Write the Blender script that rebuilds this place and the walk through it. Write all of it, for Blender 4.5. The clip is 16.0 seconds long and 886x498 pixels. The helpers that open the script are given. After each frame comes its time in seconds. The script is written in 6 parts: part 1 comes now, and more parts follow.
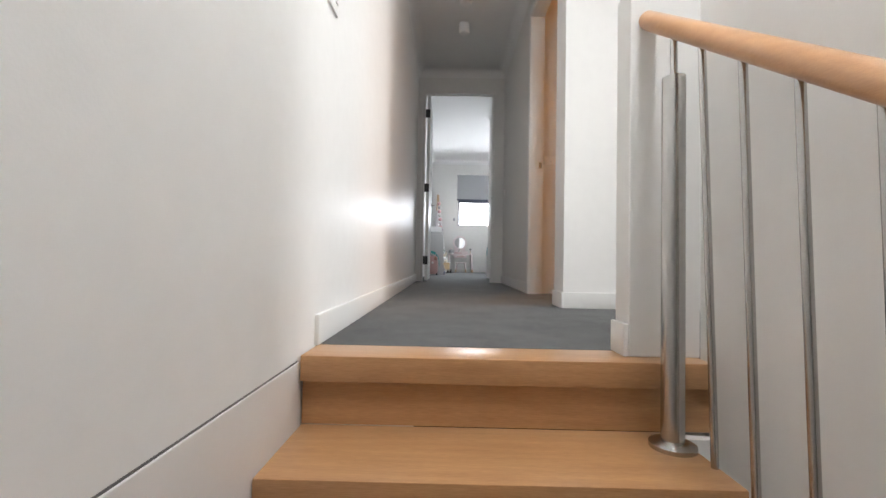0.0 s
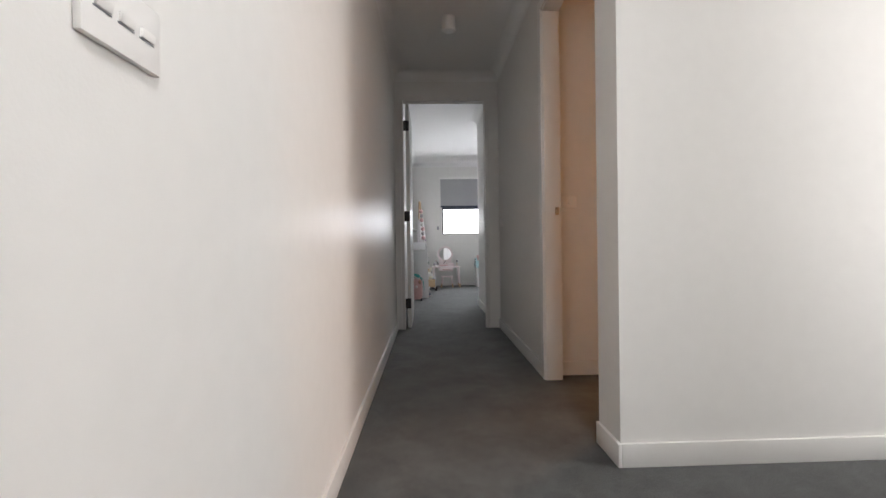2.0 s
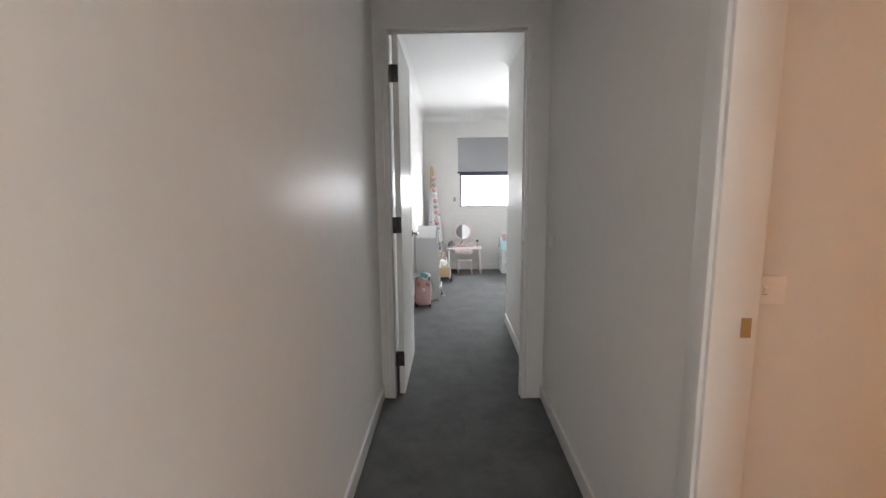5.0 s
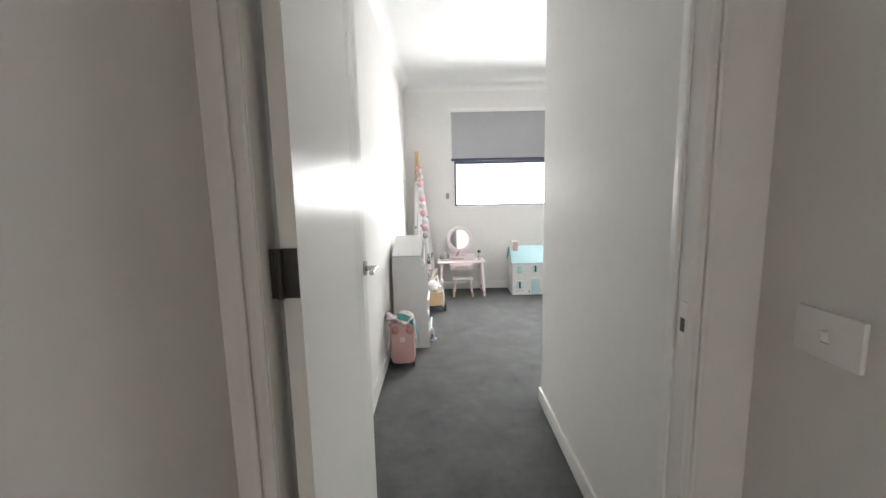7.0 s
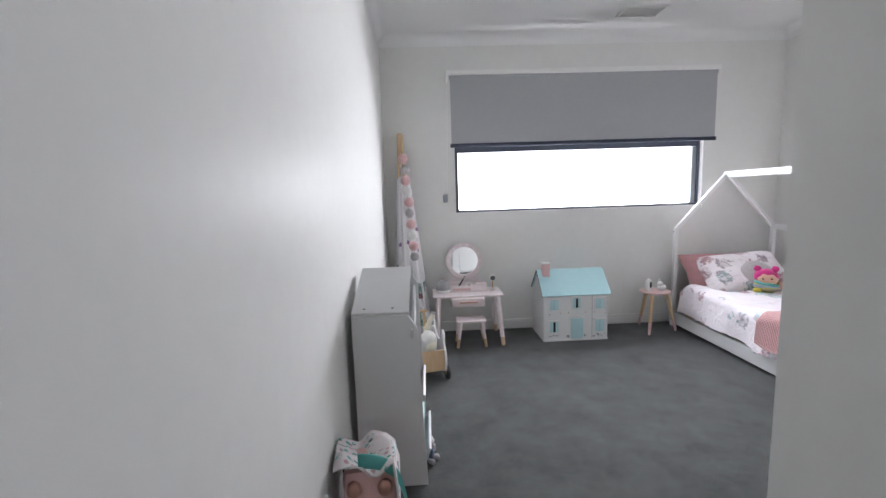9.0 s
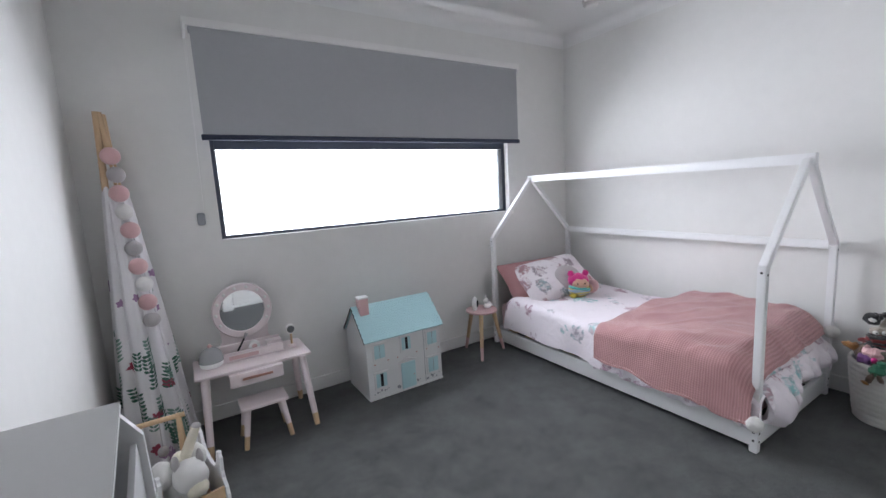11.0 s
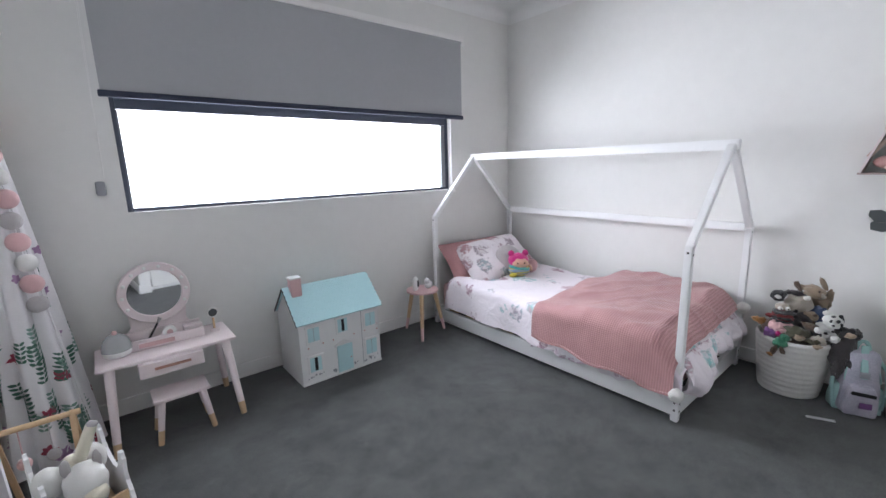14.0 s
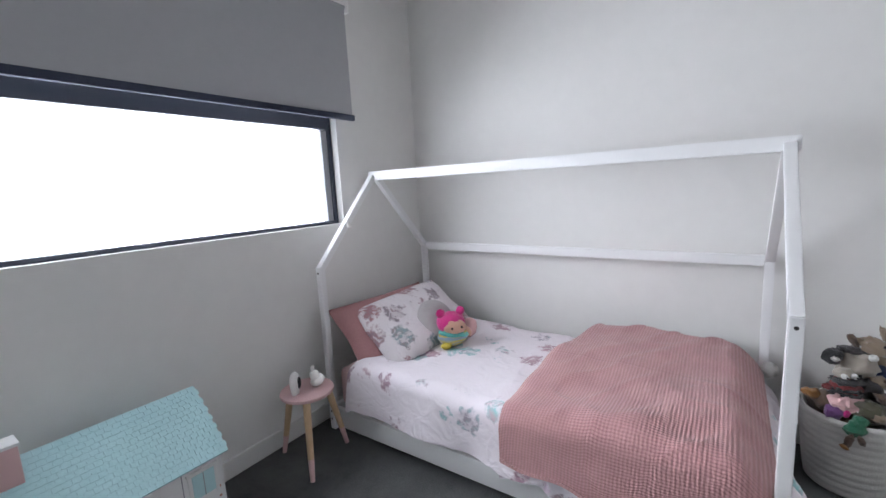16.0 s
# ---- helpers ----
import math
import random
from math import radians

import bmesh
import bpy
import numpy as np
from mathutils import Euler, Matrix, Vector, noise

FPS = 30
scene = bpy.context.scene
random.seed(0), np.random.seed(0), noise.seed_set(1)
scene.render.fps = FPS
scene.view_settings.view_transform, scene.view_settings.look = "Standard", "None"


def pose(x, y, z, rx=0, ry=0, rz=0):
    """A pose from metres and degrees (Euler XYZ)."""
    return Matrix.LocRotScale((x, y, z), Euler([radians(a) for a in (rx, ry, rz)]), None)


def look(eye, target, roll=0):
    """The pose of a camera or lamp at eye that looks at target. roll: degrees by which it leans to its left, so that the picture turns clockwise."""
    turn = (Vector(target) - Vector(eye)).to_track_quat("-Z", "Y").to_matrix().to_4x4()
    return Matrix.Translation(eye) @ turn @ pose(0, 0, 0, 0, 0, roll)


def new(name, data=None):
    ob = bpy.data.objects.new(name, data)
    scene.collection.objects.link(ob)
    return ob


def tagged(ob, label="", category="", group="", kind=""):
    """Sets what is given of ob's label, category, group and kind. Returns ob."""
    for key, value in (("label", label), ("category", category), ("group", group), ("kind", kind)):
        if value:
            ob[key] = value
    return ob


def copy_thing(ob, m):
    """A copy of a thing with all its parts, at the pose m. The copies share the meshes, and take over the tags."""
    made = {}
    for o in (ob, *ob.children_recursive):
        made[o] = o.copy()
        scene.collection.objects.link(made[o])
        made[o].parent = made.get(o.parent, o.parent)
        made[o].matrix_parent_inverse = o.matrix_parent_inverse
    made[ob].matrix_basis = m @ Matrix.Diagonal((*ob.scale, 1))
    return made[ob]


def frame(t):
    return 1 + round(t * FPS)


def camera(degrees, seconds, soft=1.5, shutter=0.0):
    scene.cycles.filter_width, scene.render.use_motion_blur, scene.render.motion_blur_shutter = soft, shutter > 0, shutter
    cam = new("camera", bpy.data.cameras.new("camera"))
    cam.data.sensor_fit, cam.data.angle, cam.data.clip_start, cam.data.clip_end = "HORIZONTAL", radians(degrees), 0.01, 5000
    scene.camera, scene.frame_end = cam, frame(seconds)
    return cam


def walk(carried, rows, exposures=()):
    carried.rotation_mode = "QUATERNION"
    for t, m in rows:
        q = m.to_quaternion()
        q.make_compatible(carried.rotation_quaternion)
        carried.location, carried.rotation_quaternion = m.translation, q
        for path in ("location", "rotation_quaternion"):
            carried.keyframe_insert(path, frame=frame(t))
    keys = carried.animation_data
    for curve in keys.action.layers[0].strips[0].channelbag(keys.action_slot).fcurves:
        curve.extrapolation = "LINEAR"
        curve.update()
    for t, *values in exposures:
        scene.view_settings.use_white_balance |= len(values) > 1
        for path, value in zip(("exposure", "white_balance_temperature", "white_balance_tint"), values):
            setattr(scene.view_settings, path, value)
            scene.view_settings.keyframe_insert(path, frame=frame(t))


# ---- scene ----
cam = camera(93.5, 16.0)
PATH = [
    (0, (0.376, -4.993, 0.248), (0.355, -2.994, 0.305), 1.1),
    (0.5, (0.347, -4.775, 0.384), (0.328, -2.776, 0.436), 0.1),
    (1, (0.37, -4.562, 0.534), (0.421, -2.564, 0.575), -0.3),
    (1.5, (0.371, -4.381, 0.672), (0.319, -2.382, 0.698), -0.6),
    (2, (0.328, -4.18, 0.822), (0.394, -2.182, 0.807), -0.8),
    (2.5, (0.396, -3.971, 0.939), (0.457, -1.974, 0.838), -0.5),
    (3, (0.381, -3.792, 1.045), (0.369, -1.796, 0.914), -0.8),
    (3.5, (0.371, -3.573, 1.195), (0.437, -1.581, 1.029), -1.8),
    (4, (0.427, -3.237, 1.283), (0.421, -1.254, 1.028), -1.4),
    (4.2, (0.438, -3.13, 1.337), (0.404, -1.149, 1.06), -0.4),
    (6.3, (0.449, -1.449, 1.296), (0.413, 0.532, 1.023), -1.0),
    (6.5, (0.444, -1.265, 1.29), (0.427, 0.716, 1.015), -1.0),
    (7, (0.423, -0.822, 1.281), (0.431, 1.157, 0.995), -1.2),
    (7.5, (0.425, -0.417, 1.28), (0.432, 1.56, 0.978), -1.2),
    (8, (0.406, 0.074, 1.245), (0.394, 2.054, 0.958), -1.4),
    (8.2, (0.39, 0.224, 1.221), (0.372, 2.204, 0.939), -1.6),
    (10.3, (0.337, 1.551, 1.232), (0.938, 3.444, 0.995), -3.0),
    (10.5, (0.366, 1.624, 1.276), (1.09, 3.469, 1.012), -3.1),
    (11, (0.413, 1.733, 1.278), (1.46, 3.413, 0.993), -3.4),
    (11.5, (0.43, 1.796, 1.274), (1.764, 3.254, 0.969), -3.2),
    (12, (0.452, 1.806, 1.268), (1.975, 3.061, 0.944), -3.0),
    (12.5, (0.457, 1.808, 1.268), (2.023, 3.005, 0.93), -2.4),
    (13, (0.462, 1.799, 1.266), (1.949, 3.09, 0.914), -1.8),
    (13.5, (0.454, 1.805, 1.266), (1.812, 3.225, 0.89), -1.4),
    (14, (0.484, 1.788, 1.254), (1.732, 3.3, 0.863), -1.6),
    (14.5, (0.545, 1.877, 1.234), (1.775, 3.405, 0.843), -2.1),
    (15, (0.701, 2.122, 1.251), (2.005, 3.59, 0.873), -2.7),
    (15.5, (0.938, 2.365, 1.242), (2.387, 3.7, 0.9), -3.3),
    (16, (1.166, 2.648, 1.24), (2.792, 3.773, 0.942), -3.0),
]
EXPOSE = [(0, 0.42, 6500, 12), (0.9, 0.18, 6500, 13.5), (2, -0.1, 6700, 14), (3.2, -0.02, 6680, 13.5), (4, 0.03, 6650, 13.5), (6.3, 1.12, 7000, 11.5), (7.1, 0.78, 7050, 12.5), (7.6, 0.74, 6900, 14.5), (8.2, 0.44, 6700, 15),
          (10.3, -0.42, 6400, 15), (12, -0.32, 6350, 16), (13.2, -0.24, 6350, 15.5), (14.5, -0.18, 6350, 15), (15.4, -0.27, 6350, 15), (16, -0.52, 6350, 15)]
walk(cam, [(t, look(eye, target, roll)) for t, eye, target, roll in PATH], EXPOSE)

# ---- world and lights ----
world = bpy.data.worlds.new("sky")
scene.world = world
world.use_nodes = True
wn = world.node_tree.nodes
sky = wn.new("ShaderNodeTexSky")
sky.sky_type, sky.sun_disc = "NISHITA", False
sky.sun_elevation, sky.sun_rotation = radians(50), radians(200)
world.node_tree.links.new(sky.outputs[0], wn["Background"].inputs[0])
wn["Background"].inputs[1].default_value = 0.1


def area_lamp(name, at, target, w, h, watts, colour):
    lamp = bpy.data.lights.new(name, "AREA")
    lamp.shape, lamp.size, lamp.size_y = "RECTANGLE", w, h
    lamp.energy, lamp.color = watts, colour
    ob = new(name, lamp)
    ob.matrix_world = look(at, target)
    return ob


sun = bpy.data.lights.new("sun", "SUN")
sun.energy, sun.angle, sun.color = 1.0, radians(12), (1, 0.96, 0.9)
new("sun", sun).matrix_world = look((0, -4, 9), (0.6, 2, 0))
area_lamp("bedroom_window_light", (1.677, 4.66, 1.35), (1.677, 0, 1.2), 2.34, 0.60, 90, (0.87, 0.935, 1.0))
# added lamp for unseen light above the stairs; the ceiling has no opening
area_lamp("stairwell_skylight", (0.92, -4.75, 2.46), (0.05, -4.55, 0.5), 0.8, 1.3, 110, (0.95, 0.98, 1.0))
# added lamp for unseen light from the right; the end wall is closed
area_lamp("landing_window_light", (3.38, -3.24, 1.35), (0, -3.24, 1.2), 0.8, 1.7, 37, (0.97, 0.985, 1.0))
# added warm lamp; what really lights the nursery is out of view
area_lamp("nursery_lamp_light", (3.0, -1.0, 2.45), (3.0, -1.0, 0), 0.4, 0.4, 42, (1.0, 0.45, 0.13))


# ---- materials ----
def material(name, colour, rough=0.5, metal=0.0, spots=None, amount=0.0, scale=8.0, bump=0.0, bump_scale=60.0, coat=0.0,
             spread=0.0, sheen=0.0, stretch=(1, 1, 1), ramp_half=0.16, fine_by=11.0, fine_share=0.5):
    """A principled material with colour that varies at two scales, and a fine relief."""
    m = bpy.data.materials.new(name)
    m.use_nodes = True
    n, l = m.node_tree.nodes, m.node_tree.links
    b = n["Principled BSDF"]
    b.inputs["Roughness"].default_value, b.inputs["Metallic"].default_value = rough, metal
    b.inputs["Coat Weight"].default_value = coat
    b.inputs["Sheen Weight"].default_value = sheen
    co = n.new("ShaderNodeTexCoord")
    mp = n.new("ShaderNodeMapping")
    mp.inputs["Scale"].default_value = stretch
    l.new(co.outputs["Object"], mp.inputs[0])
    base = (*colour, 1)
    if amount:
        big, fine = n.new("ShaderNodeTexNoise"), n.new("ShaderNodeTexNoise")
        big.inputs["Scale"].default_value, big.inputs["Detail"].default_value = scale, 4
        fine.inputs["Scale"].default_value, fine.inputs["Detail"].default_value = scale * fine_by, 3
        l.new(mp.outputs[0], big.inputs["Vector"])
        l.new(mp.outputs[0], fine.inputs["Vector"])
        add = n.new("ShaderNodeMath")
        add.operation = "MULTIPLY_ADD"
        add.inputs[1].default_value = fine_share
        l.new(fine.outputs[0], add.inputs[0])
        half = n.new("ShaderNodeMath")
        half.operation = "MULTIPLY"
        half.inputs[1].default_value = 1 - fine_share
        l.new(big.outputs[0], half.inputs[0])
        l.new(half.outputs[0], add.inputs[2])
        ramp = n.new("ShaderNodeValToRGB")
        other = spots or tuple(c * 0.7 for c in colour)
        ramp.color_ramp.elements[0].position, ramp.color_ramp.elements[1].position = 0.5 - ramp_half, 0.5 + ramp_half
        ramp.color_ramp.elements[0].color = (*[c + (o - c) * amount for c, o in zip(colour, other)], 1)
        ramp.color_ramp.elements[1].color = base
        l.new(add.outputs[0], ramp.inputs[0])
        out = ramp.outputs[0]
        if spread:
            info = n.new("ShaderNodeObjectInfo")
            hsv = n.new("ShaderNodeHueSaturation")
            rng = n.new("ShaderNodeMapRange")
            rng.inputs["To Min"].default_value, rng.inputs["To Max"].default_value = 1 - spread, 1 + spread
            l.new(info.outputs["Random"], rng.inputs[0])
            l.new(rng.outputs[0], hsv.inputs["Value"])
            l.new(out, hsv.inputs["Color"])
            out = hsv.outputs[0]
        l.new(out, b.inputs["Base Color"])
    else:
        b.inputs["Base Color"].default_value = base
    if bump:
        rel, bm_ = n.new("ShaderNodeTexNoise"), n.new("ShaderNodeBump")
        rel.inputs["Scale"].default_value, rel.inputs["Detail"].default_value = bump_scale, 4
        bm_.inputs["Strength"].default_value, bm_.inputs["Distance"].default_value = bump, 0.004
        l.new(mp.outputs[0], rel.inputs["Vector"])
        l.new(rel.outputs[0], bm_.inputs["Height"])
        l.new(bm_.outputs[0], b.inputs["Normal"])
    return m


PAINT = material("wall_paint", (0.775, 0.767, 0.745), 0.36, amount=0.12, scale=1.5, bump=0.06, bump_scale=180)
PAINT.node_tree.nodes["Principled BSDF"].inputs["Specular IOR Level"].default_value = 0.009
CEIL = material("ceiling_paint", (0.82, 0.82, 0.81), 0.75, amount=0.06, scale=2, bump=0.05, bump_scale=150)
TRIM = material("gloss_trim", (0.765, 0.758, 0.738), 0.28, amount=0.06, scale=5, bump=0.03, bump_scale=90)
DOORPAINT = material("door_paint", (0.77, 0.765, 0.74), 0.24, amount=0.05, scale=4, bump=0.04, bump_scale=70)
DOORPAINT.node_tree.nodes["Principled BSDF"].inputs["Specular IOR Level"].default_value = 0.007
CARPET = material("charcoal_carpet", (0.094, 0.097, 0.096), 0.95, spots=(0.027, 0.028, 0.028), amount=1.0, scale=4.6, bump=1.0, bump_scale=280, sheen=0.15, ramp_half=0.115, fine_by=40, fine_share=0.42)
for node_ in CARPET.node_tree.nodes:
    if node_.type == "TEX_NOISE" and abs(node_.inputs["Scale"].default_value - 4.6) < 0.01:
        node_.inputs["Detail"].default_value, node_.inputs["Roughness"].default_value = 8, 0.76
OAK = material("oak", (0.55, 0.305, 0.14), 0.32, spots=(0.38, 0.19, 0.078), amount=0.9, scale=5, bump=0.08, bump_scale=60, stretch=(0.6, 9, 9), coat=0.2)
RAILWOOD = material("rail_wood", (0.58, 0.31, 0.14), 0.28, spots=(0.45, 0.22, 0.09), amount=0.8, scale=6, stretch=(9, 0.8, 9), coat=0.3)
STEEL = material("brushed_steel", (0.5, 0.49, 0.47), 0.27, 1.0, amount=0.3, scale=4, bump=0.05, bump_scale=200, stretch=(1, 1, 0.1))
DARKSTEEL = material("dark_hinge_steel", (0.075, 0.072, 0.07), 0.45, 0.8, amount=0.3, scale=30)
CHARCOAL = material("charcoal_frame", (0.046, 0.056, 0.085), 0.4, amount=0.2, scale=20)
PLASTIC = material("white_plastic", (0.82, 0.81, 0.79), 0.35, amount=0.04, scale=20)
BLIND = material("grey_blind_fabric", (0.40, 0.405, 0.42), 0.9, amount=0.12, scale=3, bump=0.25, bump_scale=500)
BLINDRAIL = material("blind_rail", (0.036, 0.044, 0.072), 0.9, amount=0.2, scale=20)
WHITEPAINT = material("white_furniture", (0.82, 0.82, 0.82), 0.38, amount=0.06, scale=6, bump=0.04, bump_scale=80)


# ---- mesh helpers ----
def box(bm, x0, y0, z0, x1, y1, z1, bevel=0.0):
    vs = bmesh.ops.create_cube(bm, size=1)["verts"]
    for v in vs:
        v.co = (x0 + (v.co.x + 0.5) * (x1 - x0), y0 + (v.co.y + 0.5) * (y1 - y0), z0 + (v.co.z + 0.5) * (z1 - z0))
    if bevel:
        es = list({e for v in vs for e in v.link_edges})
        bmesh.ops.bevel(bm, geom=es, offset=bevel, segments=2, affect="EDGES", profile=0.6)
    return bm


def boxes(*rows, bevel=0.0):
    bm = bmesh.new()
    for r in rows:
        box(bm, *r, bevel=bevel)
    return bm


def tube(bm, a, b, r0, r1=None, sides=16):
    a, b = Vector(a), Vector(b)
    d = b - a
    m = Matrix.Translation((a + b) / 2) @ d.to_track_quat("Z", "Y").to_matrix().to_4x4()
    bmesh.ops.create_cone(bm, cap_ends=True, segments=sides, radius1=r0, radius2=r0 if r1 is None else r1, depth=d.length, matrix=m)
    return bm


def beam(bm, a, b, w, h, side=(1, 0, 0), bevel=0.003):
    """A square bar from a to b; w is measured along side."""
    a, b, s = Vector(a), Vector(b), Vector(side)
    d = (b - a).normalized()
    s = (s - d * s.dot(d)).normalized()
    u = d.cross(s)
    vs = []
    for p in (a, b):
        for i, j in ((-1, -1), (1, -1), (1, 1), (-1, 1)):
            vs.append(bm.verts.new(p + s * (i * w / 2) + u * (j * h / 2)))
    fs = [(0, 1, 2, 3), (7, 6, 5, 4), (0, 4, 5, 1), (1, 5, 6, 2), (2, 6, 7, 3), (3, 7, 4, 0)]
    faces = [bm.faces.new([vs[k] for k in f]) for f in fs]
    bmesh.ops.recalc_face_normals(bm, faces=faces)
    if bevel:
        bmesh.ops.bevel(bm, geom=list({e for f in faces for e in f.edges}), offset=bevel, segments=2, affect="EDGES")
    return bm


def lathe(bm, profile, at=(0, 0, 0), sides=28, squash=(1, 1, 1)):
    """A turned body from (radius, height) pairs."""
    rings = []
    for r, z in profile:
        rings.append([bm.verts.new((at[0] + squash[0] * r * math.cos(k * math.tau / sides), at[1] + squash[1] * r * math.sin(k * math.tau / sides),
                                    at[2] + squash[2] * z)) for k in range(sides)])
    for p, q in zip(rings, rings[1:]):
        for k in range(sides):
            bm.faces.new((p[k], p[(k + 1) % sides], q[(k + 1) % sides], q[k]))
    bm.faces.new(rings[0][::-1])
    bm.faces.new(rings[-1])
    return bm


def ball(bm, at, rx, ry=None, rz=None, turn=None, u=16, v=10):
    m = Matrix.Translation(at) @ (turn or Matrix()) @ Matrix.Diagonal((rx, ry or rx, rz or rx, 1))
    bmesh.ops.create_uvsphere(bm, u_segments=u, v_segments=v, radius=1, matrix=m)
    return bm


def mesh(name, bm, mat, smooth=False):
    me = bpy.data.meshes.new(name)
    bm.normal_update()
    bm.to_mesh(me)
    bm.free()
    me.materials.append(mat)
    if smooth:
        for p in me.polygons:
            p.use_smooth = True
        me.set_sharp_from_angle(angle=radians(42))
    return me


def structure(name, bm, mat, label="", smooth=False):
    return tagged(new(name, mesh(name, bm, mat, smooth)), label=label, kind="structure")


def thing(name, label, category, at=(0, 0, 0), turn=0, group=""):
    ob = new(name)
    ob.empty_display_size = 0.05
    ob.matrix_world = pose(*at, 0, 0, turn)
    return tagged(ob, label=label, category=category, group=group)


def part(name, bm, mat, parent, label="", smooth=True):
    ob = new(name, mesh(name, bm, mat, smooth))
    ob.parent = parent
    return tagged(ob, label=label)


def solo(name, bm, mat, label, category, at=(0, 0, 0), turn=0, smooth=True, group=""):
    ob = new(name, mesh(name, bm, mat, smooth))
    ob.matrix_world = pose(*at, 0, 0, turn)
    return tagged(ob, label=label, category=category, group=group)


# ---- structure ----
TOP, H = 2.62, 2.53
NORTH = 4.445
EAST = 3.49
structure("floor", boxes((0, -3.78, -0.2, 1.03, NORTH, 0), (1.03, -3.77, -0.2, 4.6, NORTH, 0)), CARPET, "dark charcoal cut-pile carpet")
structure("floor_lower", boxes((0, -8.6, -1.8, 1.06, -5.92, -1.62)), CARPET, "dark charcoal carpet at the foot of the stairs")
structure("ceiling", boxes((-0.1, -8.6, H, 4.7, NORTH + 0.15, H + 0.1)), CEIL, "flat white plasterboard ceiling")
structure("wall_west", boxes((-0.1, -8.6, -1.8, 0, NORTH, H)), PAINT, "off-white painted plasterboard wall")
structure("wall_stair_end", boxes((-0.1, -8.7, -1.8, 1.16, -8.6, H)), PAINT)
structure("wall_stair_east", boxes((1.06, -8.6, -1.8, 1.16, -3.86, H)), PAINT, "off-white painted wall beside the stairs")
structure("wall_landing_south", boxes((1.16, -3.86, 0, 3.5, -3.77, H)), PAINT)
structure("half_wall", boxes((0.868, -3.86, 0, 1.06, -3.77, 1.02), bevel=0.004), PAINT, "low off-white nib wall at the stair head")
structure("wall_landing_east", boxes((3.5, -3.86, 0, 3.6, -2.672, H)), PAINT)
structure("wall_landing_north", boxes((1.022, -2.672, 0, 4.6, -2.572, H)), PAINT, "white painted wall facing the stair head")
structure("wall_hall_east", boxes((1.022, -2.572, 0, 1.12, -2.48, H), (1.03, -2.48, 2.25, 1.12, -1.665, H), (1.03, -1.665, 0, 1.12, 0.1, H)), PAINT,
          "off-white hallway wall with a door opening")
structure("wall_hall_end", boxes((0, -0.05, 0, 0.058, 0.02, H), (0.921, -0.05, 0, 1.03, 0.02, H), (0.058, -0.05, 2.275, 0.921, 0.02, H)), PAINT, "off-white wall with the bedroom doorway")
structure("wall_entry", boxes((1.005, 0.02, 0, 1.03, 0.1, H), (1.005, 0.1, 0, 1.105, 1.34, H)), PAINT, "off-white wall of the bedroom entry")
structure("wall_wardrobe", boxes((1.005, 1.34, 0, 1.105, 1.53, H), (3.0, 1.34, 0, EAST, 1.44, H), (1.105, 1.34, 2.3, 3.0, 1.44, H)), PAINT, "off-white wall round the wardrobe opening")
structure("wall_wardrobe_back", boxes((1.105, 0.75, 0, 4.6, 0.84, H)), PAINT)
structure("wall_wardrobe_side", boxes((3.05, 0.84, 0, 3.15, 1.34, H)), PAINT)
structure("wall_east", boxes((EAST, 0.84, 0, EAST + 0.1, NORTH, H)), PAINT, "off-white painted bedroom wall")
WX0, WX1, WZ0, WZ1 = 0.606, 2.795, 1.062, 2.1
structure("wall_north", boxes((-0.1, NORTH, 0, WX0, NORTH + 0.15, H), (WX1, NORTH, 0, EAST + 0.1, NORTH + 0.15, H),
                              (WX0, NORTH, 0, WX1, NORTH + 0.15, WZ0), (WX0, NORTH, WZ1, WX1, NORTH + 0.15, H)), PAINT, "off-white wall with a long window")
structure("wall_nursery_east", boxes((4.6, -2.71, 0, 4.7, 0.84, H)), PAINT)
structure("wall_nursery_robe", boxes((1.12, -1.59, 0, 1.70, -1.49, H), (1.60, -1.49, 0, 1.70, 0.75, H)), PAINT, "painted wall inside the warm-lit nursery")


def cornice(name, rows, size=0.085):
    """A coved cornice along straight runs; each row: start, end, inward normal."""
    bm = bmesh.new()
    for (ax, ay), (bx, by), (nx, ny) in rows:
        prof = [(0, 0)] + [(size - size * math.sin(k * math.pi / 12), size - size * math.cos(k * math.pi / 12)) for k in range(7)][::-1]
        ends = []
        for x, y in ((ax, ay), (bx, by)):
            ends.append([bm.verts.new((x + nx * (0.001 + p), y + ny * (0.001 + p), H - 0.001 - q)) for p, q in prof])
        n = len(prof)
        for k in range(n):
            bm.faces.new((ends[0][k], ends[0][(k + 1) % n], ends[1][(k + 1) % n], ends[1][k]))
        bm.faces.new(ends[0][::-1])
        bm.faces.new(ends[1])
    bmesh.ops.recalc_face_normals(bm, faces=bm.faces)
    return structure(name, bm, CEIL, "coved white plaster cornice", smooth=True)


cornice("cornice_bedroom", [((0, 0.02), (0, NORTH), (1, 0)), ((0, NORTH), (EAST, NORTH), (0, -1)), ((EAST, 1.44), (EAST, NORTH), (-1, 0)),
                            ((1.105, 1.44), (EAST, 1.44), (0, 1)), ((1.005, 0.02), (1.005, 1.53), (-1, 0))])
cornice("cornice_hall", [((0, -3.8), (0, -0.05), (1, 0)), ((0, -0.05), (1.03, -0.05), (0, -1)), ((1.03, -2.672), (1.03, -0.05), (-1, 0)), ((1.022, -2.672), (3.5, -2.672), (0, -1))])

SK, ST = 0.088, 0.014


